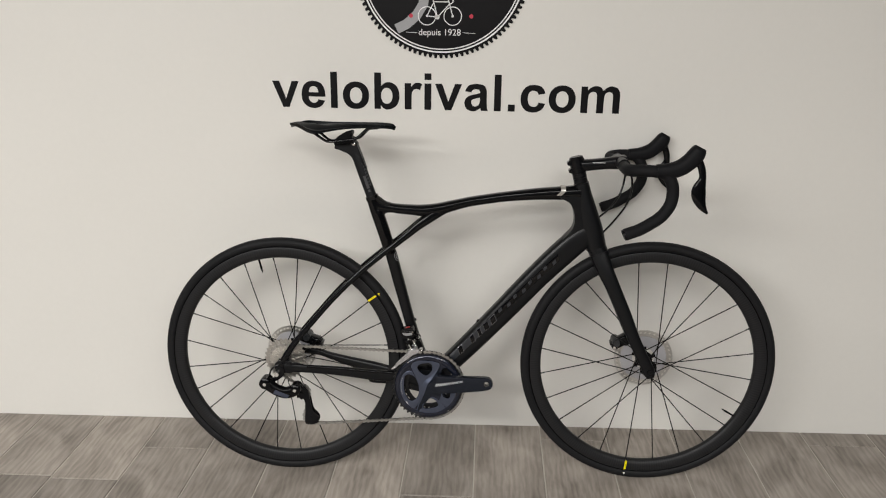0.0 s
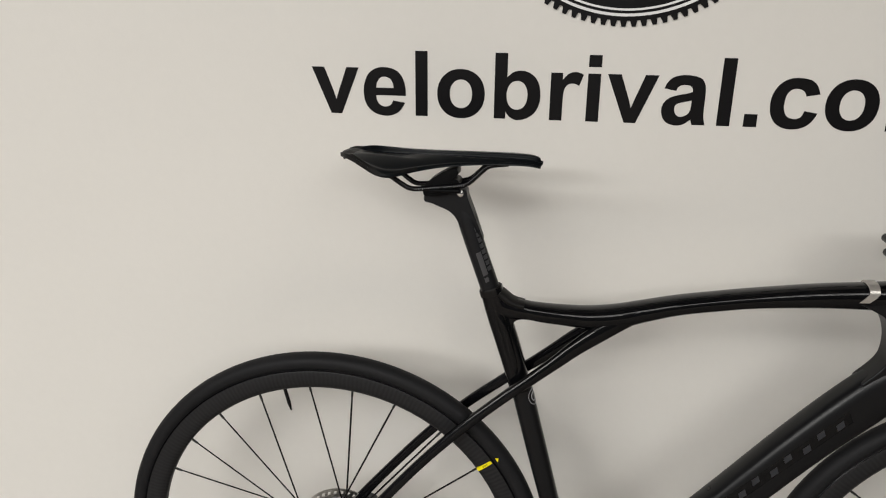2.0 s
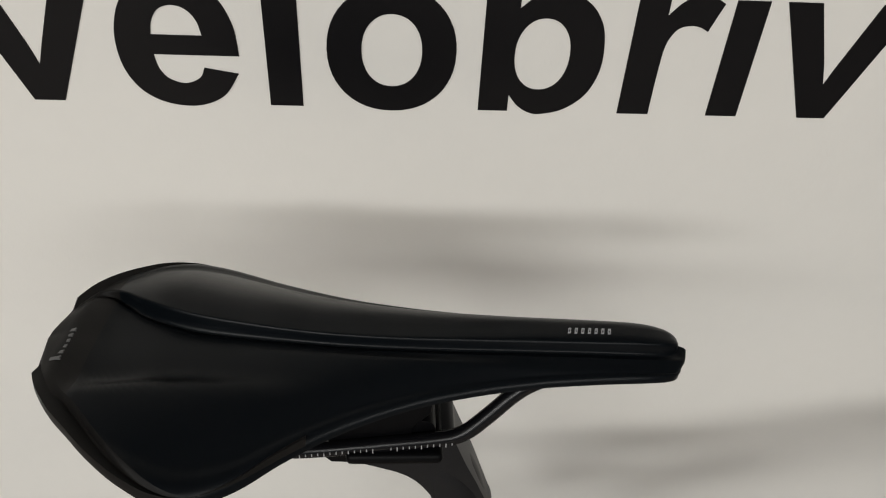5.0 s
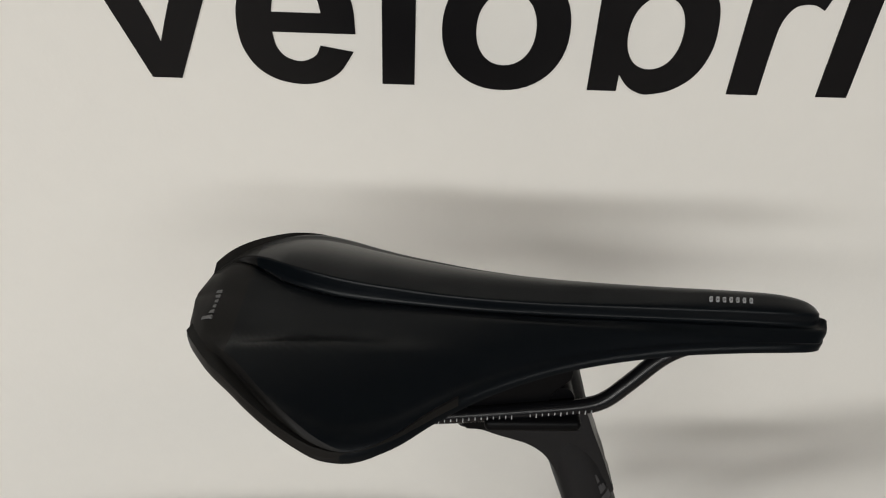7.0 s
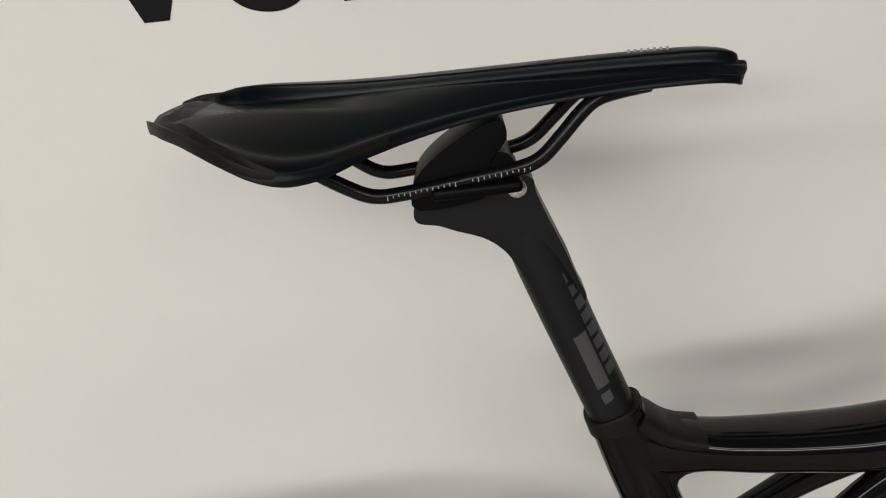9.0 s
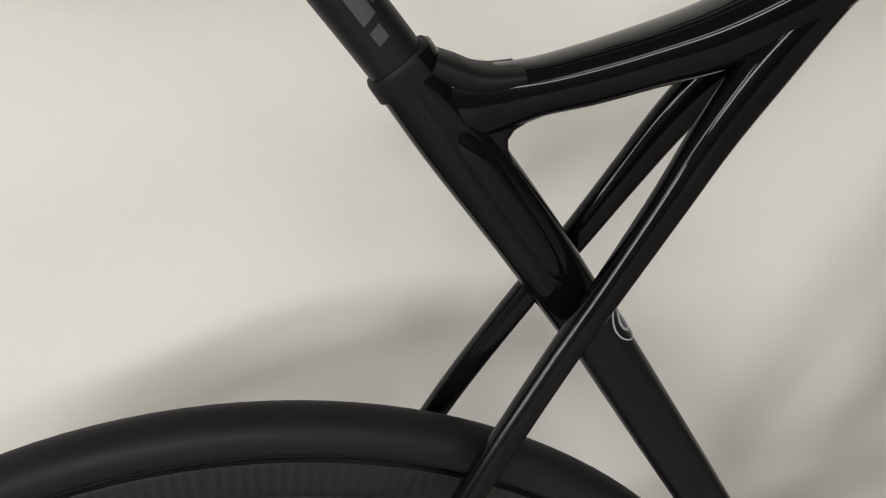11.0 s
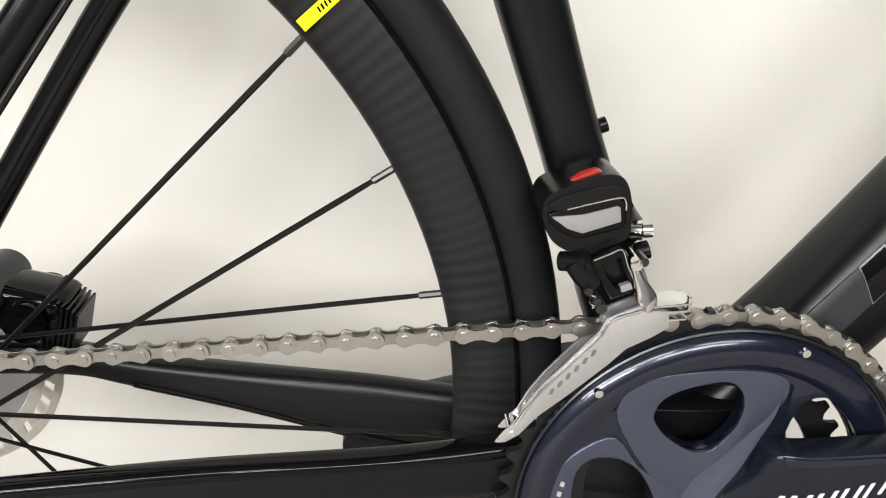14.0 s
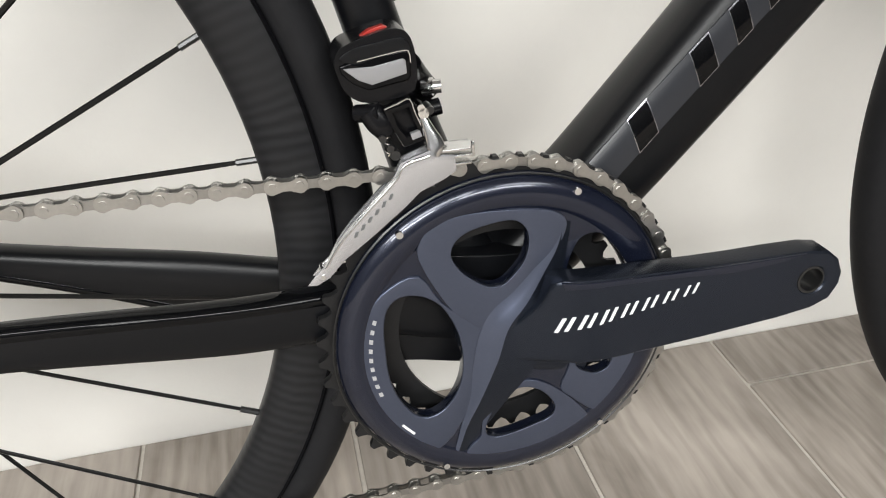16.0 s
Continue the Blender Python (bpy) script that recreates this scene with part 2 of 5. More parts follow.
def part(name, bm, material, parent=None, label="", angle=40, m=None):
    ob = new(name, finish(name, bm, material, angle))
    ob.parent = parent
    if m is not None:
        ob.matrix_basis = m
    return tagged(ob, label)


def catmull(keys, steps):
    """Smooth rows through the key rows."""
    k = [np.array(r, float) for r in keys]
    if len(k) == 2:
        return [k[0] + (k[1] - k[0]) * i / steps for i in range(steps + 1)]
    out = []
    for i in range(len(k) - 1):
        a, b, c, d = k[max(i - 1, 0)], k[i], k[i + 1], k[min(i + 2, len(k) - 1)]
        if i == 0: a = 2 * b - c
        if i == len(k) - 2: d = 2 * c - b
        for s in range(steps):
            t = s / steps
            out.append(0.5 * (2 * b + (c - a) * t + (2 * a - 5 * b + 4 * c - d) * t * t + (3 * b - a - 3 * c + d) * t ** 3))
    out.append(k[-1])
    return out


def loft(keys, n=20, steps=6, power=2.0, side=(0, 1, 0), bm=None, round_ends=False):
    """A tube through rows of (x, y, z, half-height in the plane, half-width to the side)."""
    bm = bm or bmesh.new()
    rows = catmull(keys, steps)
    pts = [Vector(r[:3]) for r in rows]
    rings = []
    for i, r in enumerate(rows):
        t = (pts[min(i + 1, len(pts) - 1)] - pts[max(i - 1, 0)]).normalized()
        s = Vector(side); s = (s - t * s.dot(t)).normalized()
        u = t.cross(s)
        ring = []
        for j in range(n):
            a = math.tau * j / n
            c, q = math.cos(a), math.sin(a)
            cu, cs = math.copysign(abs(c) ** (2 / power), c), math.copysign(abs(q) ** (2 / power), q)
            ring.append(bm.verts.new(pts[i] + u * cu * max(r[3], 1e-4) + s * cs * max(r[4], 1e-4)))
        rings.append(ring)
    for a, b in zip(rings, rings[1:]):
        for j in range(n):
            bm.faces.new((a[j], a[(j + 1) % n], b[(j + 1) % n], b[j]))
    bm.faces.new(rings[0][::-1]); bm.faces.new(rings[-1])
    return bm


def tube(points, r, n=10, steps=6, bm=None):
    return loft([(*p, r, r) for p in points], n, steps, 2.0, (0.13, 1, 0.07), bm)


def rod(a, b, r, n=12, bm=None, r2=None):
    """A round bar from a to b with flat ends."""
    bm = bm or bmesh.new()
    a, b = Vector(a), Vector(b)
    q = (b - a).to_track_quat("Z", "Y").to_matrix().to_4x4()
    bmesh.ops.create_cone(bm, cap_ends=True, segments=n, radius1=r, radius2=r if r2 is None else r2, depth=(b - a).length,
                          matrix=Matrix.Translation((a + b) / 2) @ q)
    return bm


def turned(profile, n=48, centre=(0, 0, 0), bm=None, closed=True):
    """A profile of (radius, y) turned about the y axis."""
    bm = bm or bmesh.new()
    rings = []
    for j in range(n):
        a = math.tau * j / n
        rings.append([bm.verts.new((centre[0] + r * math.cos(a), centre[1] + y, centre[2] + r * math.sin(a))) for r, y in profile])
    m = len(profile)
    for j in range(n):
        p, q = rings[j], rings[(j + 1) % n]
        for i in range(m if closed else m - 1):
            bm.faces.new((p[i], p[(i + 1) % m], q[(i + 1) % m], q[i]))
    if not closed:
        bm.faces.new([r[0] for r in rings]); bm.faces.new([r[-1] for r in rings][::-1])
    return bm


def plate(loops, y0, y1, bevel=0.0, bm=None, segments=2):
    """A plate in the x-z plane from y0 to y1: an outline and the holes in it, as lists of (x, z)."""
    own = bmesh.new()
    edges = []
    for loop in loops:
        vs = [own.verts.new((x, y0, z)) for x, z in loop]
        edges += [own.edges.new((vs[i], vs[(i + 1) % len(vs)])) for i in range(len(vs))]
    bmesh.ops.triangle_fill(own, use_beauty=True, use_dissolve=False, edges=edges, normal=(0, -1, 0))
    front = list(own.faces)
    ext = bmesh.ops.extrude_face_region(own, geom=front)
    moved = [g for g in ext["geom"] if isinstance(g, bmesh.types.BMVert)]
    bmesh.ops.translate(own, verts=moved, vec=(0, y1 - y0, 0))
    bmesh.ops.recalc_face_normals(own, faces=own.faces)
    if bevel:
        rim = [e for e in own.edges if len(e.link_faces) == 2 and e.calc_face_angle(0) > 1.0]
        bmesh.ops.bevel(own, geom=rim, offset=bevel, segments=segments, affect="EDGES", profile=0.6, clamp_overlap=True)
    if bm is None:
        return own
    me = bpy.data.meshes.new("joined"); own.to_mesh(me); own.free(); bm.from_mesh(me); bpy.data.meshes.remove(me)
    return bm


def block(a, b, bevel=0.0, bm=None, segments=2):
    own = bmesh.new()
    bmesh.ops.create_cube(own, size=1)
    for v in own.verts:
        v.co = Vector([(p + q) / 2 + c * (q - p) for p, q, c in zip(a, b, v.co)])
    if bevel:
        bmesh.ops.bevel(own, geom=list(own.edges), offset=bevel, segments=segments, affect="EDGES", profile=0.5, clamp_overlap=True)
    if bm is None:
        return own
    me = bpy.data.meshes.new("joined"); own.to_mesh(me); own.free(); bm.from_mesh(me); bpy.data.meshes.remove(me)
    return bm


def circle(cx, cz, r, n=32, a0=0.0):
    return [(cx + r * math.cos(a0 + math.tau * i / n), cz + r * math.sin(a0 + math.tau * i / n)) for i in range(n)]


def smooth_loop(points, steps=5):
    p = [np.array(q, float) for q in points]
    out, m = [], len(p)
    for i in range(m):
        a, b, c, d = p[i - 1], p[i], p[(i + 1) % m], p[(i + 2) % m]
        for s in range(steps):
            t = s / steps
            out.append(tuple(0.5 * (2 * b + (c - a) * t + (2 * a - 5 * b + 4 * c - d) * t * t + (3 * b - a - 3 * c + d) * t ** 3)))
    return out


def stroke(points, w):
    """The outline of a line of width w through (x, z) points."""
    p = [Vector((x, z)) for x, z in points]
    left, right = [], []
    for i, q in enumerate(p):
        t = (p[min(i + 1, len(p) - 1)] - p[max(i - 1, 0)]).normalized()
        nrm = Vector((-t.y, t.x)) * w / 2
        left.append(tuple(q + nrm)); right.append(tuple(q - nrm))
    return left + right[::-1]


def arc(cx, cz, r, a0, a1, n=20):
    return [(cx + r * math.cos(radians(a0 + (a1 - a0) * i / n)), cz + r * math.sin(radians(a0 + (a1 - a0) * i / n))) for i in range(n + 1)]


# ---- the room ----
WY = 0.252  # the face of the wall
X0, X1, Y0 = -3.4, 4.6, -4.9


def slab(name, a, b, material, label, category):
    return tagged(part(name, block(a, b), material), label, category, kind="structure")


slab("wall_north", (X0, WY, -0.1), (X1, WY + 0.15, CEIL), WALL, "smooth cream painted plaster wall", "wall")
# Unseen walls, added dark so that the black bicycle reflects little light.
slab("wall_south", (X0, Y0 - 0.15, -0.1), (X1, Y0, CEIL), DARKWALL, "unseen wall, dark grey to keep reflections in the bicycle dark", "wall")
slab("wall_west", (X0 - 0.15, Y0 - 0.15, -0.1), (X0, WY + 0.15, CEIL), DARKWALL, "unseen wall, dark grey to keep reflections in the bicycle dark", "wall")
slab("wall_east", (X1, Y0 - 0.15, -0.1), (X1 + 0.15, WY + 0.15, CEIL), DARKWALL, "unseen wall, dark grey to keep reflections in the bicycle dark", "wall")
# Unseen ceiling; its grey balances fill light against dark reflections.
slab("ceiling", (X0 - 0.15, Y0 - 0.15, CEIL), (X1 + 0.15, WY + 0.15, CEIL + 0.1), CEILING, "unseen ceiling, its grey set for fill light and reflections", "ceiling")
floor = slab("floor", (X0, Y0, -0.1), (X1, WY, -0.0025), GROUT, "grey-brown wood-look tile floor with pale joints", "floor")
for lx, ly, sx, sy, watts in LAMPS:
    housing = tagged(part("ceiling_lamp", block((lx - sx / 2 - 0.03, ly - sy / 2 - 0.03, CEIL - 0.06), (lx + sx / 2 + 0.03, ly + sy / 2 + 0.03, CEIL), 0.006), LAMPWHITE),
                     "white flat ceiling lamp housing, switched on", "ceiling lamp", "ceiling lamps")


# ---- the sign on the wall ----
def wall_plate(name, loops, material, parent, label="", proud=0.0010, angle=30):
    return part(name, plate(loops, -proud, 0.0006), material, parent, label, angle)


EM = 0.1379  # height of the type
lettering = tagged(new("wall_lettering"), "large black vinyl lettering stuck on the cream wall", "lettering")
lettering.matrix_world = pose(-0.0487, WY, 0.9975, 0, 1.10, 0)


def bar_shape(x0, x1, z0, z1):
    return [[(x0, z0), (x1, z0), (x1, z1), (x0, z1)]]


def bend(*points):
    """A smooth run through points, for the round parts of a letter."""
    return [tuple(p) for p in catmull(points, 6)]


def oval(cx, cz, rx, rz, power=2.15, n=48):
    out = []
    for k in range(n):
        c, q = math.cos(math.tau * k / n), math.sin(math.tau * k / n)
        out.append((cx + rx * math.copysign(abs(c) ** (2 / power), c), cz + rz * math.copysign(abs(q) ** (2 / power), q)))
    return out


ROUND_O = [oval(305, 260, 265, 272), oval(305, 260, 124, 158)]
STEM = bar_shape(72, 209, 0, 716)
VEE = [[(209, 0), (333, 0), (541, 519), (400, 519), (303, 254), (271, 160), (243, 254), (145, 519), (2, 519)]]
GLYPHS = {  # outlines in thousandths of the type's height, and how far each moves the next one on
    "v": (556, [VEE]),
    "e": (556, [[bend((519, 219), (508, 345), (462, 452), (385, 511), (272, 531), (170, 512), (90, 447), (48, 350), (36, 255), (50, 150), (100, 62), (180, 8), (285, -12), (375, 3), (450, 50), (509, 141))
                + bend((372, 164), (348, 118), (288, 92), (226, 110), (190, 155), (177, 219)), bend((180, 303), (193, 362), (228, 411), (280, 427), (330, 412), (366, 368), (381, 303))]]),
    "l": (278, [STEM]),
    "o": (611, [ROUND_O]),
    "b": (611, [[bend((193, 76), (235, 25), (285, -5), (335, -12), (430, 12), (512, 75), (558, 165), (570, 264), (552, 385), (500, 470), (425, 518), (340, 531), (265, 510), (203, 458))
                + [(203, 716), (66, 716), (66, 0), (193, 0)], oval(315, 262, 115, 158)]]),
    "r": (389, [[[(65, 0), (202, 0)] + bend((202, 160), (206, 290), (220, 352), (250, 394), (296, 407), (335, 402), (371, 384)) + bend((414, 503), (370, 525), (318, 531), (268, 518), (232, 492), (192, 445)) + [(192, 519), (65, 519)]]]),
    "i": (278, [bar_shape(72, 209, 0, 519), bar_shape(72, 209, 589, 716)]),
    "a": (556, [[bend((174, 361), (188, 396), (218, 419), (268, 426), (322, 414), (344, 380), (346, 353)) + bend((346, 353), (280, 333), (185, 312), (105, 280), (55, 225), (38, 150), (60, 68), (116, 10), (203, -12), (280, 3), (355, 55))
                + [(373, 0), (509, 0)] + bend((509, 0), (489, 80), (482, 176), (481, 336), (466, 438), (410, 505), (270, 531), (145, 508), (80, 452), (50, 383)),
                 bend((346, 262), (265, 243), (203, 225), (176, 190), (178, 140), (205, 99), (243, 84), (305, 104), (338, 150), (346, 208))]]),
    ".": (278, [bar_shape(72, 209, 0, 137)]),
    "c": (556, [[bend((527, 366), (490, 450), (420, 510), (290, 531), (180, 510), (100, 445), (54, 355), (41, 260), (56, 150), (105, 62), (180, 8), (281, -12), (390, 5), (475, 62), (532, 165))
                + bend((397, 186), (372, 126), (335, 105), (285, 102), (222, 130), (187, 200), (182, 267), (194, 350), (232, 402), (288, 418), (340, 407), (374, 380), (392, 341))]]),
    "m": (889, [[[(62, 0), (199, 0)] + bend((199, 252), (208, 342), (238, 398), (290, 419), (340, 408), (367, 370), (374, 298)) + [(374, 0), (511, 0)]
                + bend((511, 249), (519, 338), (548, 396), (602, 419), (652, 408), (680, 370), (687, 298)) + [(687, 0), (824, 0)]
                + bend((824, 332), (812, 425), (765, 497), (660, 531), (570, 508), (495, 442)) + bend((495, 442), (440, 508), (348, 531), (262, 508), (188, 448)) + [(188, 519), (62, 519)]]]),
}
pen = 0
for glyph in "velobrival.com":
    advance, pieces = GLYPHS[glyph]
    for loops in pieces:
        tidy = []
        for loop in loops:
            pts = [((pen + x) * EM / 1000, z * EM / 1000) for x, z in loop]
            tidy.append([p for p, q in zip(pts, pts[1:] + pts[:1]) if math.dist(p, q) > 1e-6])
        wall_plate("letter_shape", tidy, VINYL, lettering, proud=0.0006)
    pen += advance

SIGN_X, SIGN_Z, SIGN_R = 0.428, 1.362, 0.2253
sign = tagged(new("wall_sign"), "round black wall sign edged like a knobbly tyre", "sign")
sign.matrix_world = pose(SIGN_X, WY, SIGN_Z, 0, 1.0, 0)
edge = []
KNOBS = 100
for i in range(KNOBS):
    a = math.tau * i / KNOBS
    for da, r in ((-0.5, SIGN_R), (-0.3, SIGN_R + 0.0085), (0.08, SIGN_R + 0.0085), (0.2, SIGN_R)):
        b = a + da * math.tau / KNOBS
        edge.append((r * math.cos(b), r * math.sin(b)))
part("sign_plate", plate([edge], -0.003, 0.0005), VINYL, sign, angle=30)


def on_sign(name, loops, material, y=-0.0034):
    part(name, plate(loops, y, -0.0028), material, sign, angle=30)


on_sign("white_ring", [circle(0, 0, 0.2195, 120), circle(0, 0, 0.2155, 120)], WHITE)
on_sign("white_ring", [circle(0, 0, 0.2115, 120), circle(0, 0, 0.2085, 120)], WHITE)
on_sign("grey_swoosh", [stroke([(-0.122, -0.159), (-0.095, -0.146), (-0.068, -0.123), (-0.05, -0.094), (-0.045, -0.06)], 0.026)], GREYPRINT, -0.0032)
for dx in (-0.083, 0.078):
    on_sign("red_dot", [circle(dx, -0.124, 0.0055, 16)], REDPRINT)
for cx in (-0.04, 0.0285):
    on_sign("drawn_wheel", [circle(cx, -0.124, 0.0245, 40), circle(cx, -0.124, 0.0222, 40)], WHITE)
    on_sign("drawn_hub", [circle(cx, -0.124, 0.0035, 16)], WHITE)
for a, b in (((-0.04, -0.124), (-0.0215, -0.088)), ((-0.0215, -0.088), (0.019, -0.088)), ((-0.0235, -0.085), (-0.012, -0.127)), ((-0.012, -0.127), (0.021, -0.092)),
             ((0.016, -0.080), (0.0285, -0.124)), ((-0.04, -0.124), (-0.012, -0.127)), ((-0.03, -0.080), (-0.017, -0.080)), ((-0.0235, -0.085), (-0.0255, -0.078))):
    on_sign("drawn_tube", [stroke([a, b], 0.0026)], WHITE)
on_sign("drawn_tube", [stroke(arc(0.0215, -0.0855, 0.0075, 110, -100, 14), 0.0026)], WHITE)
on_sign("drawn_hub", [circle(-0.012, -0.127, 0.006, 16)], WHITE)
for x0, x1 in ((-0.096, -0.066), (0.056, 0.090)):
    on_sign("thin_line", [stroke([(x0, -0.1665), (x1, -0.1675)], 0.0012)], WHITE)


def words(text, size, extrude=0.0006, shear=0.0):
    c = bpy.data.curves.new("words", "FONT")
    c.body, c.size, c.extrude, c.shear, c.align_x, c.align_y = text, size, extrude, shear, "CENTER", "CENTER"
    tmp = new("words", c)
    me = bpy.data.meshes.new_from_object(tmp.evaluated_get(bpy.context.evaluated_depsgraph_get()))
    bpy.data.objects.remove(tmp)
    return me


def lettered(name, text, size, material, parent, m, label="", shear=0.0):
    me = words(text, size, shear=shear)
    me.materials.clear(); me.materials.append(material)
    ob = new(name, me)
    ob.parent = parent
    ob.matrix_basis = m
    return tagged(ob, label)


lettered("printed_words", "depuis 1928", 0.0235, WHITE, sign, pose(-0.006, -0.0033, -0.1665, 90, 0, 0), "small white printed words")

# ---- the bicycle, in its own upright frame: x ahead, y to its left, z up from the ground ----
bike = tagged(new("road_bicycle"), "black carbon road bicycle leaning against the wall, without pedals", "bicycle")
bike.matrix_world = Matrix.Rotation(radians(-0.2), 4, "Z") @ Matrix.Rotation(radians(-4.6), 4, "X")
R, TR = 0.339, 0.0135
FRONT = 0.987
BB = (0.398, 0.282)


def catmull_loop(points):
    return [tuple(p) for p in catmull(points, 4)]


# frame
bike_frame = part("frame", turned([(0.0, -0.036), (0.021, -0.036), (0.0225, -0.03), (0.0225, 0.03), (0.021, 0.036), (0.0, 0.036)], 32, (BB[0], 0, BB[1]), closed=False), SATIN, bike)
part("seat_tube", loft([(0.2490, 0, 0.7945, 0.0160, 0.0142), (0.2605, 0, 0.755, 0.0166, 0.0140), (0.2785, 0, 0.698, 0.0164, 0.0140), (0.2950, 0, 0.640, 0.0155, 0.0140)], 28, 8, 3.0), GLOSS, bike_frame, "gloss black tube")
part("seat_tube_panel", loft([(0.2600, 0, 0.770, 0.0030, 0.0120), (0.2650, 0, 0.750, 0.0095, 0.0152), (0.2740, 0, 0.720, 0.0100, 0.0154), (0.2845, 0, 0.684, 0.0085, 0.0152), (0.2915, 0, 0.660, 0.0030, 0.0130)], 20, 8, 2.6), GLOSS, bike_frame, "raised gloss panel")
part("gusset", plate([[(0.262, 0.768), (0.262, 0.728), (0.2840, 0.728), (0.2822, 0.7370), (0.2815, 0.7425), (0.2828, 0.7470), (0.2865, 0.7500), (0.2930, 0.7515), (0.302, 0.7515), (0.302, 0.766)]], -0.0108, 0.0108, 0.0034, None, 3), GLOSS, bike_frame)
part("seat_tube", loft([(0.2950, 0, 0.645, 0.0154, 0.0139), (0.3253, 0, 0.525, 0.0150, 0.0140),
                        (0.346, 0, 0.445, 0.0142, 0.0160), (0.368, 0, 0.365, 0.0175, 0.0200), (BB[0], 0, BB[1], 0.0230, 0.0260)], 28, 8, 2.6), SATIN, bike_frame)
part("top_tube", loft([(0.252, 0, 0.776, 0.0170, 0.0120), (0.274, 0, 0.7665, 0.0165, 0.0142), (0.300, 0, 0.7632, 0.0125, 0.0160), (0.324, 0, 0.7603, 0.0128, 0.0172), (0.352, 0, 0.7585, 0.0133, 0.0185), (0.386, 0, 0.7570, 0.0150, 0.0195),
                       (0.424, 0, 0.7605, 0.0160, 0.0195), (0.460, 0, 0.7700, 0.0140, 0.0192), (0.505, 0, 0.7810, 0.0125, 0.0190), (0.560, 0, 0.7900, 0.0125, 0.0185), (0.607, 0, 0.7963, 0.0128, 0.0185), (0.680, 0, 0.8030, 0.0152, 0.0187), (0.742, 0, 0.8060, 0.0175, 0.0190), (0.792, 0, 0.8070, 0.0205, 0.0200)], 28, 8, 2.7), GLOSS, bike_frame,
     "gloss black tube")
DOWN = [(BB[0] - 0.004, 0, BB[1] - 0.002, 0.0240, 0.0300), (0.4495, 0, 0.3275, 0.0255, 0.0270), (0.498, 0, 0.376, 0.0275, 0.0250), (0.5945, 0, 0.4795, 0.0300, 0.0245), (0.6905, 0, 0.5855, 0.0315, 0.0245),
        (0.7585, 0, 0.6535, 0.0330, 0.0240), (0.795, 0, 0.686, 0.0310, 0.0228), (0.820, 0, 0.706, 0.0260, 0.0205)]
part("down_tube", loft(DOWN, 28, 8, 3.4), SATIN, bike_frame)
part("head_tube", loft([(0.7925, 0, 0.833, 0.0195, 0.0195), (0.8005, 0, 0.80, 0.0215, 0.0205), (0.8115, 0, 0.755, 0.0265, 0.0225), (0.8245, 0, 0.71, 0.0290, 0.0245), (0.8385, 0, 0.661, 0.0265, 0.0265)], 28, 8, 2.4), SATIN, bike_frame)
# gusset where top tube and head tube flow together
part("gusset", plate([catmull_loop([(0.730, 0.8000), (0.750, 0.7905), (0.766, 0.7800), (0.7765, 0.7550), (0.7775, 0.7280), (0.7700, 0.7100), (0.748, 0.6860)]) + [(0.765, 0.668), (0.830, 0.690), (0.818, 0.760), (0.800, 0.806)]], -0.0192, 0.0192, 0.0060, None, 4), SATIN, bike_frame)
part("gusset", plate([[(0.372, 0.370)] + catmull_loop([(0.379, 0.3602), (0.391, 0.3508), (0.4037, 0.3463), (0.416, 0.3446), (0.4285, 0.3450), (0.4390, 0.3484), (0.4480, 0.3545)]) + [(0.456, 0.3400), (0.440, 0.310), (0.380, 0.310)]], -0.0175, 0.0175, 0.0065, None, 4), SATIN, bike_frame, "", 60)
shell_out = smooth_loop([(0.326, 0.272), (0.355, 0.2615), (0.398, 0.2535), (0.428, 0.264), (0.444, 0.296), (0.432, 0.316), (0.400, 0.320), (0.365, 0.324), (0.334, 0.318)], 5)
part("bottom_bracket_shell", plate([shell_out], -0.0345, 0.0345, 0.009, None, 4), SATIN, bike_frame, "satin black carbon shell behind the chainrings", 60)
part("shell_screw", rod((0.3560, -0.0362, 0.2885), (0.3560, -0.0340, 0.2885), 0.0016, 10), BRIGHT, bike_frame, "tiny bright screw")
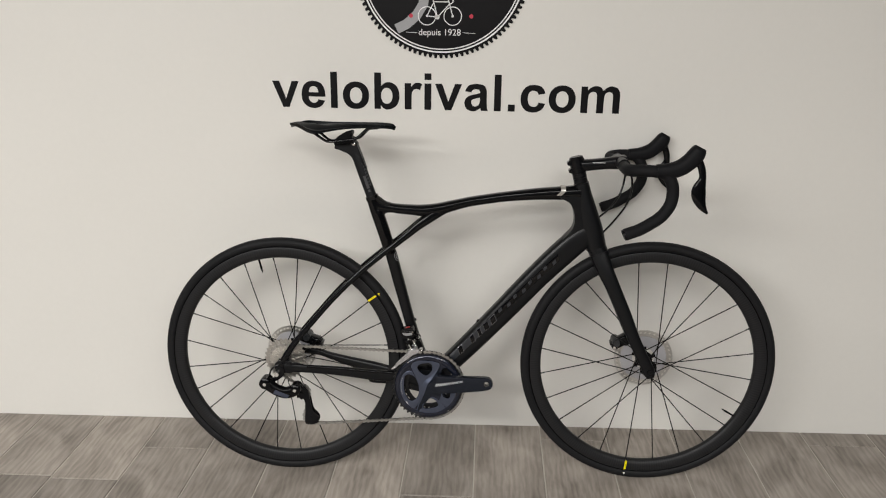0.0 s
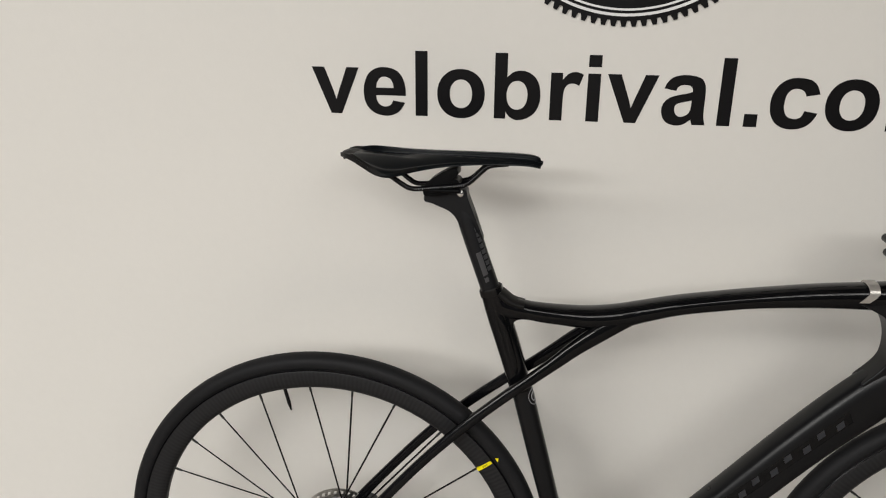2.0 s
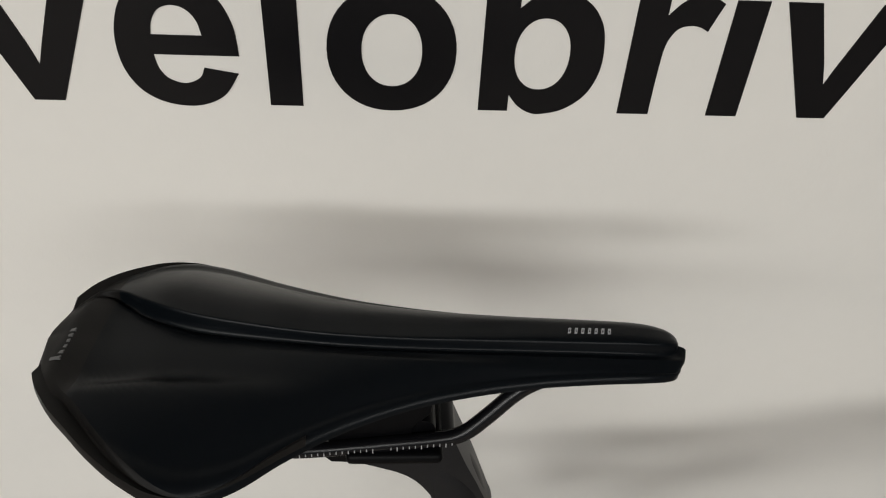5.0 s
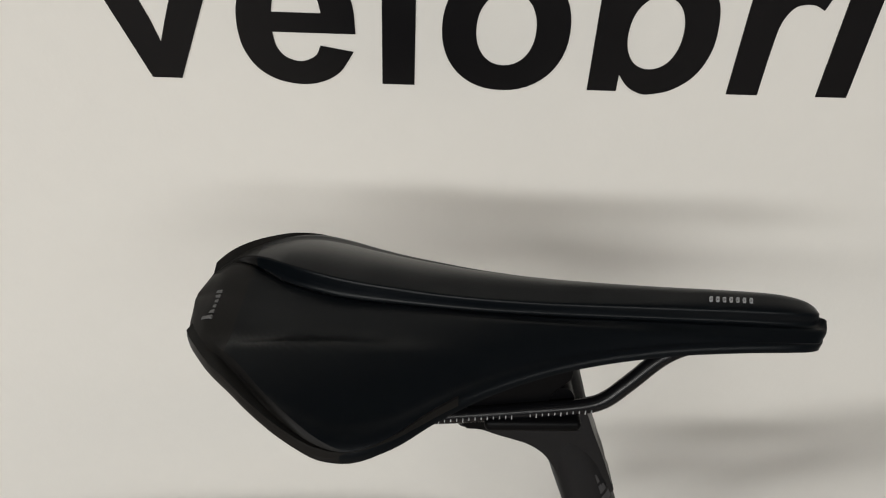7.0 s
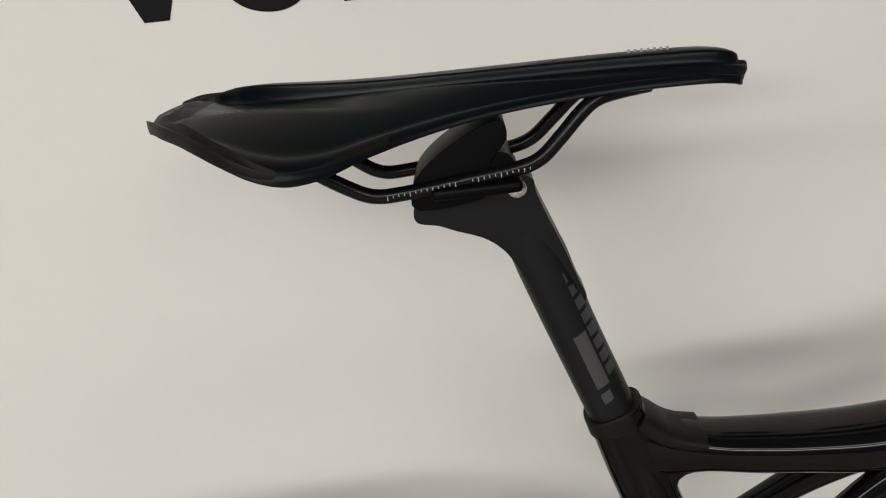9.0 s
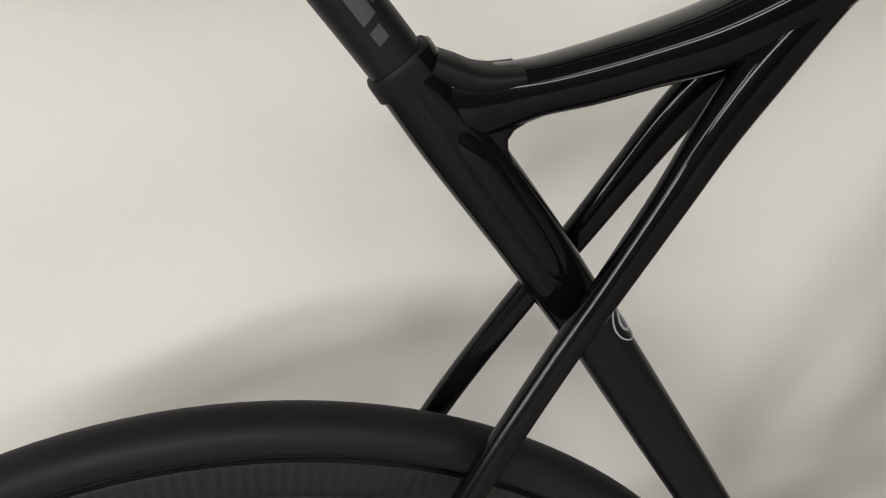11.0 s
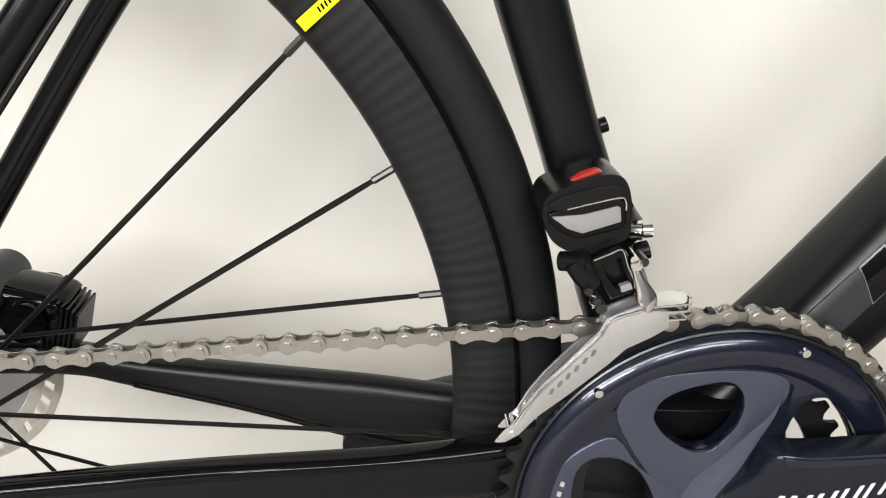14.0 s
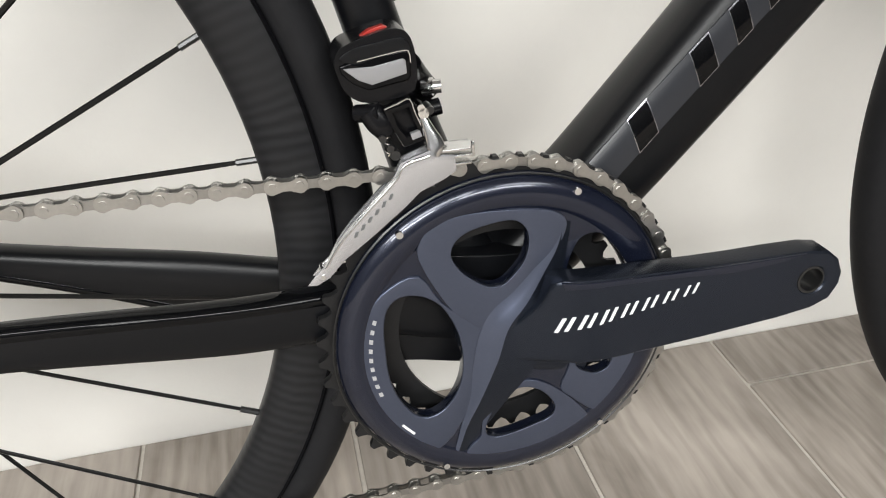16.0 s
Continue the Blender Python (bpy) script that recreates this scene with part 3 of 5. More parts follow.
for s in (-1, 1):
    rows_s = [(x, y + (0.006 * min(max((0.42 - x) / 0.07, 0), 1) * min(max(x - 0.02, 0) / 0.08, 1) if s > 0 else 0), z, h, w) for x, y, z, h, w in (
        (0.462, s * 0.005, 0.7700, 0.0085, 0.0100), (0.432, s * 0.0085, 0.7565, 0.0115, 0.0095), (0.402, s * 0.0130, 0.7395, 0.0128, 0.0085), (0.371, s * 0.0175, 0.7180, 0.0112, 0.0074), (0.343, s * 0.0210, 0.6950, 0.0096, 0.0066), (0.307, s * 0.0252, 0.6665, 0.0084, 0.0063), (0.268, s * 0.0305, 0.6368, 0.0079, 0.0061),
        (0.206, s * 0.0385, 0.5845, 0.0077, 0.0060), (0.142, s * 0.0460, 0.5210, 0.0074, 0.0060), (0.07, s * 0.0545, 0.4390, 0.0076, 0.0060), (0.03, s * 0.0585, 0.3900, 0.0085, 0.0060), (0.004, s * 0.0610, 0.3480, 0.0095, 0.0055))]
    rows_s = catmull(rows_s, 8)
    part("seatstay", loft(rows_s[44:], 20, 1, 2.4), STAYBLACK, bike_frame, "slim black lacquered stay")
    part("seatstay_top", loft(rows_s[:45], 20, 1, 2.4), GLOSS, bike_frame, "gloss black head of the stay")
    stay = [(BB[0] - 0.02, s * 0.026, BB[1] + 0.002, 0.0170, 0.0100), (0.33, s * 0.032, 0.300, 0.0160, 0.0085), (0.26, s * 0.041, 0.3055, 0.0150, 0.0075), (0.16, s * 0.050, 0.319, 0.0125, 0.0070),
            (0.07, s * 0.0575, 0.327, 0.0110, 0.0060), (0.006, s * 0.0610, 0.331, 0.0125, 0.0055)]
    if s > 0:  # the far stay is deeper and carries the brake
        stay = [(BB[0] - 0.02, 0.026, 0.2740, 0.0200, 0.0100), (0.33, 0.032, 0.2725, 0.0210, 0.0100), (0.28, 0.038, 0.2800, 0.0210, 0.0100), (0.23, 0.042, 0.2925, 0.0190, 0.0100), (0.168, 0.048, 0.3085, 0.0130, 0.0095), (0.11, 0.052, 0.3235, 0.0090, 0.0085), (0.075, 0.055, 0.3330, 0.0090, 0.0080), (0.006, 0.0610, 0.3390, 0.0115, 0.0060)]
        part("gloss_strip", loft([(x, y - 0.0006, z - h + 0.0040, 0.0043, w * 0.95) for x, y, z, h, w in stay[1:6]], 18, 8, 2.6), GLOSS, bike_frame, "gloss black lower edge")
    part("chainstay", loft(stay, 22, 8, 3.0), SATIN, bike_frame, "satin black chainstay")
    if s < 0:
        part("gloss_strip", loft([(x, y - 0.0008, z + h - 0.0042, 0.0046, w * 0.92) for x, y, z, h, w in stay[1:5]], 18, 8, 2.6), GLOSS, bike_frame, "gloss black top edge")
    part("dropout", plate([smooth_loop([(-0.016, 0.345), (-0.018, 0.325), (-0.008, 0.306), (0.006, 0.316), (0.03, 0.318), (0.028, 0.346), (0.006, 0.352)], 4)], s * 0.061 - 0.004, s * 0.061 + 0.004, 0.0012), SATIN, bike_frame)
    rod_end = rod((0, s * 0.064, R), (0, s * 0.0685, R), 0.0075, 20)
    part("axle_end", rod_end, PLASTIC, bike_frame)
part("bridge", loft([(0.338, -0.034, 0.297, 0.011, 0.006), (0.345, 0, 0.296, 0.011, 0.006), (0.338, 0.034, 0.297, 0.011, 0.006)], 14, 4, 2.4, (1, 0, 0)), SATIN, bike_frame)
# clamp cap behind the seat mast
part("seat_clamp_cover", loft([(0.2610, 0, 0.7900, 0.0060, 0.0147), (0.2680, 0, 0.7838, 0.0068, 0.0152), (0.2755, 0, 0.7780, 0.0064, 0.0155), (0.2850, 0, 0.7742, 0.0054, 0.0158), (0.2965, 0, 0.7722, 0.0042, 0.0163)], 22, 8, 2.6), SHELL, bike_frame, "matt black rubber clamp cover")
part("post_collar", loft([(0.2505, 0, 0.7850, 0.0165, 0.0150), (0.2482, 0, 0.7928, 0.0163, 0.0150), (0.2474, 0, 0.7952, 0.0156, 0.0144)], 28, 3, 2.5), SHELL, bike_frame, "matt black rubber collar")
band_bm = loft([(0.7350, 0, 0.8088, 0.0172, 0.0194), (0.7475, 0, 0.8092, 0.0174, 0.0195)], 28, 2, 2.7)
for v in band_bm.verts:  # slants back below the middle of the tube
    v.co.x += 1.1 * min(v.co.z - 0.813, 0) + 0.006
part("silver_band", band_bm, SILVERBAND, bike_frame, "silver-grey painted band")
# lettering blocks down the side of the down tube, gloss on satin
ddx, ddz = 0.147, 0.1485
dd = math.hypot(ddx, ddz); ux, uz = ddx / dd, ddz / dd
DT = [((x - 0.4275) * ux + (z - 0.3045) * uz, -(x - 0.4275) * uz + (z - 0.3045) * ux, h, w) for x, y, z, h, w in DOWN]


def on_tube(d0, d1, h0, h1, slant, lift, rows=8):
    """A thin skin that follows the near side of the down tube, slanted like italics."""
    bm = bmesh.new()
    nd = max(int((d1 - d0) / 0.02), 1)
    grid = []
    for i in range(rows + 1):
        h = h0 + (h1 - h0) * i / rows
        line = []
        for j in range(nd + 1):
            d = d0 + (d1 - d0) * j / nd + slant * (h - h0)
            hc, hh, w = (np.interp(d, [q[0] for q in DT], [q[k] for q in DT]) for k in (1, 2, 3))
            y = -w * (1 - min(abs(h - hc) / hh, 0.999) ** 3.4) ** (1 / 3.4)
            line.append((0.4275 + ux * d - uz * h, float(y), 0.3045 + uz * d + ux * h))
        grid.append(line)
    top = [[bm.verts.new((x, y - lift, z)) for x, y, z in r] for r in grid]
    low = [[bm.verts.new((x, y + 0.001, z)) for x, y, z in r] for r in grid]
    for i in range(rows):
        for j in range(nd):
            bm.faces.new((top[i][j], top[i][j + 1], top[i + 1][j + 1], top[i + 1][j]))
            bm.faces.new((low[i][j], low[i + 1][j], low[i + 1][j + 1], low[i][j + 1]))
    loop = [(0, j) for j in range(nd)] + [(i, nd) for i in range(rows)] + [(rows, j) for j in range(nd, 0, -1)] + [(i, 0) for i in range(rows, 0, -1)]
    for p, q in zip(loop, loop[1:] + loop[:1]):
        bm.faces.new((top[p[0]][p[1]], low[p[0]][p[1]], low[q[0]][q[1]], top[q[0]][q[1]]))
    return bm


# Lighter grey stands in for light on the tube's upper facet.
part("light_facet_band", on_tube(0.050, 0.222, 0.0030, 0.0205, 0.4, 0.0003), BANDGREY, bike_frame, "lighter satin grey band, the tube's light upper facet put into colour")
part("gloss_band", on_tube(0.226, 0.456, 0.0060, 0.0225, 0.4, 0.0003), GLOSS, bike_frame, "gloss black printed band")
for d0, d1 in ((0.081, 0.096), (0.127, 0.141), (0.155, 0.166), (0.178, 0.194), (0.203, 0.220)):
    part("decal_edge", on_tube(d0, d1, 0.0028, 0.0207, 0.45, 0.0006), DECALEDGE, bike_frame, "thin chrome edge of a printed block")
    part("gloss_decal", on_tube(d0 + 0.0007, d1 - 0.0003, 0.0033, 0.0199, 0.45, 0.0009), GLOSS, bike_frame, "gloss black printed block")
for k in range(8):
    part("grey_decal", on_tube(0.240 + 0.0275 * k, 0.252 + 0.0275 * k, 0.0080 if k % 2 else 0.0135, 0.0165 if k % 2 else 0.0215, 0.45, 0.0006), BANDGREY, bike_frame, "grey printed block on the gloss band")
for d in (0.178, 0.240):
    part("bottle_bolt", rod((0.4275 + ux * d - uz * 0.0270, 0, 0.3045 + uz * d + ux * 0.0270), (0.4275 + ux * d - uz * 0.0345, 0, 0.3045 + uz * d + ux * 0.0345), 0.0042, 12), PLASTIC, bike_frame)
for px, pz in ((0.3545, 0.4525), (0.366, 0.402)):
    part("bottle_bolt", rod((px, 0, pz), (px + 0.0075, 0, pz + 0.0020), 0.0036, 12), PLASTIC, bike_frame)
# round badge on the seat tube
def round_tube(shape, lift):
    """Lays a ring of (along, round) pairs, outer and inner, on the front corner of the seat tube."""
    bm = bmesh.new()
    rings = []
    for k in range(36):
        a = math.tau * k / 36
        quad = []
        for r, up in ((shape[0], lift), (shape[1], lift), (shape[1], -0.0006), (shape[0], -0.0006)):
            d, q = r * math.cos(a), r * math.sin(a) / 0.0148
            f = -0.30 - q
            c, g = math.cos(f), math.sin(f)
            hx = math.copysign(abs(c) ** (2 / 2.6), c) * (0.0153 + up)
            hy = math.copysign(abs(g) ** (2 / 2.6), g) * (0.0140 + up)
            quad.append(bm.verts.new((0.2992 - 0.245 * d + 0.968 * hx, hy, 0.6292 + 0.968 * d + 0.245 * hx)))
        rings.append(quad)
    for p, q in zip(rings, rings[1:] + rings[:1]):
        for k in range(4):
            bm.faces.new((p[k], p[(k + 1) % 4], q[(k + 1) % 4], q[k]))
    return bm


part("badge_ring", round_tube((0.0125, 0.0117), 0.0004), GREYPRINT, bike_frame, "pale printed badge ring")
part("badge_ring", round_tube((0.0070, 0.0055), 0.0004), GREYPRINT, bike_frame, "pale printed badge ring")

# seat post
post = part("seatpost", loft([(0.2585, 0, 0.757, 0.0134, 0.0134), (0.2465, 0, 0.797, 0.0134, 0.0134), (0.2300, 0, 0.8450, 0.0133, 0.0133), (0.2212, 0, 0.8720, 0.0136, 0.0132), (0.2150, 0, 0.8920, 0.0138, 0.0130), (0.2095, 0, 0.9070, 0.0115, 0.0124), (0.2060, 0, 0.9180, 0.0075, 0.0110)], 28, 8, 2.2), POSTBLACK, bike, "matt dark grey carbon seat post")
head_out = smooth_loop([(0.2125, 0.9360), (0.2158, 0.9270), (0.2205, 0.9140), (0.2265, 0.8985), (0.2308, 0.8860), (0.2344, 0.8755), (0.2372, 0.8655), (0.2290, 0.8560), (0.2190, 0.8590), (0.2120, 0.8690), (0.2080, 0.8790), (0.2032, 0.8900), (0.1972, 0.8998), (0.1885, 0.9072), (0.1750, 0.9128), (0.1675, 0.9162), (0.1580, 0.9185), (0.1562, 0.9235), (0.1590, 0.9290), (0.1700, 0.9325), (0.1900, 0.9355)], 4)
head_bm = plate([head_out], -0.0128, 0.0128, 0.0060, None, 4)
for v in head_bm.verts:
    v.co.y *= 0.45 + 0.55 * min(max((v.co.z - 0.864) / 0.045, 0.0), 1.0) ** 0.7
part("post_head", head_bm, POSTBLACK, post, "flared carbon head of the post", 60)
part("post_bolt", rod((0.2067, -0.0155, 0.9315), (0.2067, 0.0155, 0.9315), 0.0046, 16, turned([(0.0, -0.0170), (0.0030, -0.0170), (0.0044, -0.0160), (0.0044, -0.0150), (0.0, -0.0150)], 16, (0.2067, 0, 0.9315), closed=False)), BRIGHT, post, "bright bolt head")
pu = Vector((0.2210 - 0.2465, 0, 0.872 - 0.797)).normalized()
for d0, d1, w0, w1 in [(0.0090, 0.0155, -0.0010, 0.0045), (0.0190, 0.0530, -0.0012, 0.0058)] + [(0.0240 + 0.0084 * k, 0.0300 + 0.0084 * k, 0.0072, 0.0112) for k in range(8)]:
    c0 = Vector((0.2465, 0, 0.797))
    nx = Vector((pu.z, 0, -pu.x))
    b = bmesh.new()
    cols_ = []
    for q in range(7):
        w = w0 + (w1 - w0) * q / 6
        y = -math.sqrt(0.0133 ** 2 - w * w)
        ring = []
        for d, lift in ((d0, 0.0006), (d1, 0.0006), (d1, -0.001), (d0, -0.001)):
            p = c0 + pu * (d + 0.2 * (w - w0)) + nx * w * (1 + lift / 0.0133)
            ring.append(b.verts.new((p.x, y * (1 + lift / 0.0133), p.z)))
        cols_.append(ring)
    for p, q in zip(cols_, cols_[1:]):
        for k4 in range(4):
            b.faces.new((p[k4], p[(k4 + 1) % 4], q[(k4 + 1) % 4], q[k4]))
    b.faces.new(cols_[0]); b.faces.new(cols_[-1][::-1])
    part("grey_decal", b, GREYDECAL, post, "dark grey printed block")


# saddle: cross-sections from the tail to the nose
SADDLE_ROWS = [  # x, half width, height of the middle, drop of the edge, where the groove runs, its depth, the near pad's edge
    (0.0486, 0.0060, 0.9868, 0.0020, 0.0060, 0.0001, -0.0080),
    (0.0502, 0.0180, 0.9875, 0.0025, 0.0140, 0.0002, -0.0140),
    (0.0535, 0.0275, 0.9886, 0.0030, 0.0210, 0.0004, -0.0200),
    (0.0585, 0.0360, 0.9898, 0.0035, 0.0275, 0.0008, -0.0260),
    (0.0655, 0.0452, 0.9908, 0.0054, 0.0290, 0.0030, -0.0275),
    (0.0744, 0.0537, 0.9922, 0.0086, 0.0240, 0.0062, -0.0280),
    (0.0835, 0.0618, 0.9932, 0.0126, 0.0168, 0.0078, -0.0275),
    (0.0950, 0.0690, 0.9934, 0.0179, 0.0105, 0.0080, -0.0265),
    (0.1080, 0.0728, 0.9928, 0.0237, 0.0058, 0.0078, -0.0255),
    (0.1210, 0.0712, 0.9920, 0.0268, 0.0028, 0.0070, -0.0245),
    (0.1350, 0.0642, 0.9912, 0.0257, 0.0004, 0.0062, -0.0240),
    (0.1510, 0.0535, 0.9906, 0.0215, -0.0024, 0.0054, -0.0235),
    (0.1710, 0.0425, 0.9902, 0.0180, -0.0052, 0.0048, -0.0230),
    (0.1950, 0.0335, 0.9899, 0.0155, -0.0072, 0.0042, -0.0220),
    (0.2200, 0.0270, 0.9897, 0.0140, -0.0080, 0.0040, -0.0200),
    (0.2500, 0.0222, 0.9893, 0.0132, -0.0084, 0.0036, -0.0180),
    (0.2770, 0.0198, 0.9886, 0.0128, -0.0084, 0.0034, -0.0160),
    (0.2990, 0.0180, 0.9875, 0.0126, -0.0080, 0.0034, -0.0140),
    (0.3105, 0.0155, 0.9855, 0.0122, -0.0066, 0.0032, -0.0115),
    (0.3160, 0.0110, 0.9830, 0.0115, -0.0038, 0.0024, -0.0070),
    (0.3178, 0.0045, 0.9800, 0.0080, 0.0002, 0.0006, -0.0010),
]


def saddle_cover(shell):
    """The cover, from the far edge over the raised far pad, down into the groove and over the near pad to the near edge."""
    def ramp(t):
        t = min(max(t, 0.0), 1.0)
        return t * t * (3 - 2 * t)
    def crown(y, w, drop):
        u = min(abs(y) / w, 1.0)
        if u < 0.86:
            f = u / 0.86
            return 0.0006 * math.sin(f * math.pi) - drop * 0.70 * f ** 2.2
        a = math.asin(min((u - 0.86) / 0.14, 1.0))
        return -drop * 0.70 - drop * 0.30 * (1 - math.cos(a))
    bm = bmesh.new()
    rings = []
    for x, w, zc, drop, yc, dep, yn in catmull(SADDLE_ROWS, 5):
        edge = [0.86 * w + 0.14 * w * math.sin(k / 6 * math.pi / 2) for k in range(6, 0, -1)]
        ya, yb = yc + 0.0030, yc - 0.0036
        ys = edge + [0.86 * w + (ya - 0.86 * w) * k / 9 for k in range(9)]
        ys += [ya + (yb - ya) * k / 13 for k in range(14)]
        strip = 0.0105 * (1 - ramp((x - 0.070) / 0.055)) + 0.0008
        end = min(-(w - strip), yb - 0.0001)
        ys += [yb + (end - yb) * math.sin(k / 26 * math.pi / 2) for k in range(1, 27)]
        ys += [end + (-w - end) * math.sin(k / 8 * math.pi / 2) for k in range(1, 9)]
        pts = []
        fade = 1 - ramp((x - 0.115) / 0.06)
        for y in ys:
            z = crown(y, w, drop) - dep * ramp((yc + 0.0012 - y) / 0.0032) + dep * 0.75 * fade * ramp((yn + 0.002 - y) / 0.011)
            z += 0.0022 * (1 - fade) * ramp((yc - 0.003 - y) / 0.006) * ramp(dep / 0.003)
            # a sharp cut along the groove, the pad's bulge, and the step down to the bare shell along its rear edge
            g = math.exp(-((y - yc + 0.0008) / 0.0011) ** 2) * ramp(dep / 0.003)
            z -= 0.0020 * g
            z -= 0.0024 * ramp((-(w - strip) - y) / 0.0016) * (1 - ramp((x - 0.105) / 0.02)) * ramp((x - 0.060) / 0.012)
            z += 0.0014 * ramp((yn + 0.004 - y) / 0.003) * ramp((x - 0.066) / 0.006) * (1 - ramp((x - 0.10) / 0.05))
            pts.append((y + 0.0012 * g, z))
        pts += [(-w * 0.95, -drop - 0.0016), (-w * 0.78, -drop * 0.86 - 0.0035), (0.0, -max(drop * 0.55, 0.008) - 0.004), (w * 0.78, -drop * 0.86 - 0.0035), (w * 0.95, -drop - 0.0016)]
        rings.append([bm.verts.new((x + 0.0030 * ramp((yc - 0.0005 - y) / 0.0015) * ramp((x - 0.304) / 0.008) * ramp((z + drop * 1.05) / (0.55 * drop)), y, zc + z)) for y, z in pts])
    n = len(rings[0])
    for a, b in zip(rings, rings[1:]):
        for j in range(n):
            bm.faces.new((a[j], a[(j + 1) % n], b[(j + 1) % n], b[j]))
    bm.faces.new(rings[0][::-1]); bm.faces.new(rings[-1])
    # the bare shell is the tail and the strip behind the pads; the rest is the padded cover
    first = 6 + 9 + 14 + 26
    strip_verts = {v for r in rings for v in r[first - 1:first + 9]}
    def bare(f):
        p = f.calc_center_median()
        return p.x < 0.0690 or (p.x < 0.116 and all(v in strip_verts for v in f.verts))
    bmesh.ops.delete(bm, geom=[f for f in bm.faces if bare(f) != shell], context="FACES")
    return bm


saddle = part("saddle", saddle_cover(False), SADDLE, bike, "black padded racing saddle with a long groove", 60, Matrix.Translation((-0.005, -0.002, 0.982)) @ Matrix.Rotation(radians(-2.5), 4, "X") @ Matrix.Translation((0, 0, -0.985)))
part("tail_shell", saddle_cover(True), SHELL, saddle, "matt bare moulded tail", 60)
band = bmesh.new()  # the moulded shell edge under the cover
rows_ = [r for r in catmull(SADDLE_ROWS, 4) if 0.0520 < r[0] < 0.165]
for s in (-1, 1):
    rr = [[band.verts.new((x - 0.0012, s * (w * 0.985 + dy), zc - drop + dz)) for dy, dz in ((0.0004, 0.0030), (0.0010, 0.0), (0.0002, -0.0030), (-0.010, -0.0020), (-0.010, 0.0))] for x, w, zc, drop, yc, dep, yn in rows_]
    for p, q in zip(rr, rr[1:]):
        for k in range(5):
            band.faces.new((p[k], p[(k + 1) % 5], q[(k + 1) % 5], q[k]))
    band.faces.new(rr[0]); band.faces.new(rr[-1][::-1])
part("saddle_shell", band, SHELL, saddle, "matt black moulded shell edge", 50)
for s in (-1, 1):
    part("saddle_rail", tube([(0.275, s * 0.010, 0.9750), (0.260, s * 0.014, 0.9742), (0.250, s * 0.017, 0.9725), (0.2425, s * 0.0185, 0.9675), (0.233, s * 0.0205, 0.9585), (0.223, s * 0.022, 0.9500), (0.212, s * 0.022, 0.9465),
                              (0.190, s * 0.022, 0.9440), (0.160, s * 0.022, 0.9410), (0.145, s * 0.0225, 0.9415), (0.132, s * 0.025, 0.9490), (0.118, s * 0.029, 0.9600), (0.105, s * 0.032, 0.9680)], 0.0036, 10, 5), PLASTIC, saddle, "slim black saddle rail")
part("rail_clamp", block((0.172, -0.028, 0.9365), (0.214, 0.028, 0.9425), 0.0025, None, 3), CLAMPSHADE, saddle)
clamp_out = smooth_loop([(0.1649, 0.931), (0.1636, 0.9432), (0.1725, 0.9534), (0.1888, 0.9634), (0.2004, 0.9683), (0.2076, 0.9684), (0.2088, 0.9604), (0.2038, 0.9544), (0.2005, 0.9487), (0.2009, 0.9395), (0.194, 0.9331)], 3)
part("clamp_head", plate([clamp_out], -0.0200, 0.0200, 0.0050, None, 3), CLAMPSHADE, saddle, "black upper rail clamp", 60)
part("clamp_barrel", rod((0.2050, -0.0190, 0.9484), (0.2050, 0.0190, 0.9484), 0.0060, 20), CLAMPSHADE, saddle, "round matt black clamp nut")
for k in range(26):  # scale printed on the near rail
    xx = 0.152 + k * 0.00262
    if 0.186 < xx < 0.190:
        continue
    zz = 0.9440 - (0.19 - xx) * 0.095
    part("rail_mark", block((xx, -0.0259, zz - (0.0002 if k % 4 else 0.0010)), (xx + 0.0004, -0.0246, zz + 0.0010)), GREYPRINT, saddle)
# small pale marks on the cover, in place of maker's names
for k in range(7):
    x0 = 0.2665 + k * 0.0029
    part("printed_mark", plate([[(x0, 0.0), (x0 + 0.0012, 0.0), (x0 + 0.0018, 0.0026), (x0 + 0.0006, 0.0026)], [(x0 + 0.0004, 0.0005), (x0 + 0.0008, 0.0021), (x0 + 0.0014, 0.0021), (x0 + 0.0010, 0.0005)]], -0.0005, 0.0008), GREYPRINT, saddle, "small pale printed mark",
         m=Matrix.Translation((0.0005, -0.0030, 0.9892)) @ Matrix.Rotation(radians(2), 4, "Y") @ Matrix.Translation((0, 0, 0.0093)) @ Matrix.Rotation(radians(-76), 4, "X"))
for k in range(6):
    part("printed_mark", plate([bar_shape(-0.0022, 0.0022, k * 0.0036 - 0.011, k * 0.0036 - 0.0092)[0]], -0.0006, 0.0010), MARKGREY, saddle, "small grey printed mark",
         m=Matrix.Translation((0.0575, -0.0070, 0.9885)) @ Matrix.Rotation(radians(-14), 4, "Y") @ Matrix.Rotation(radians(-90), 4, "X"))

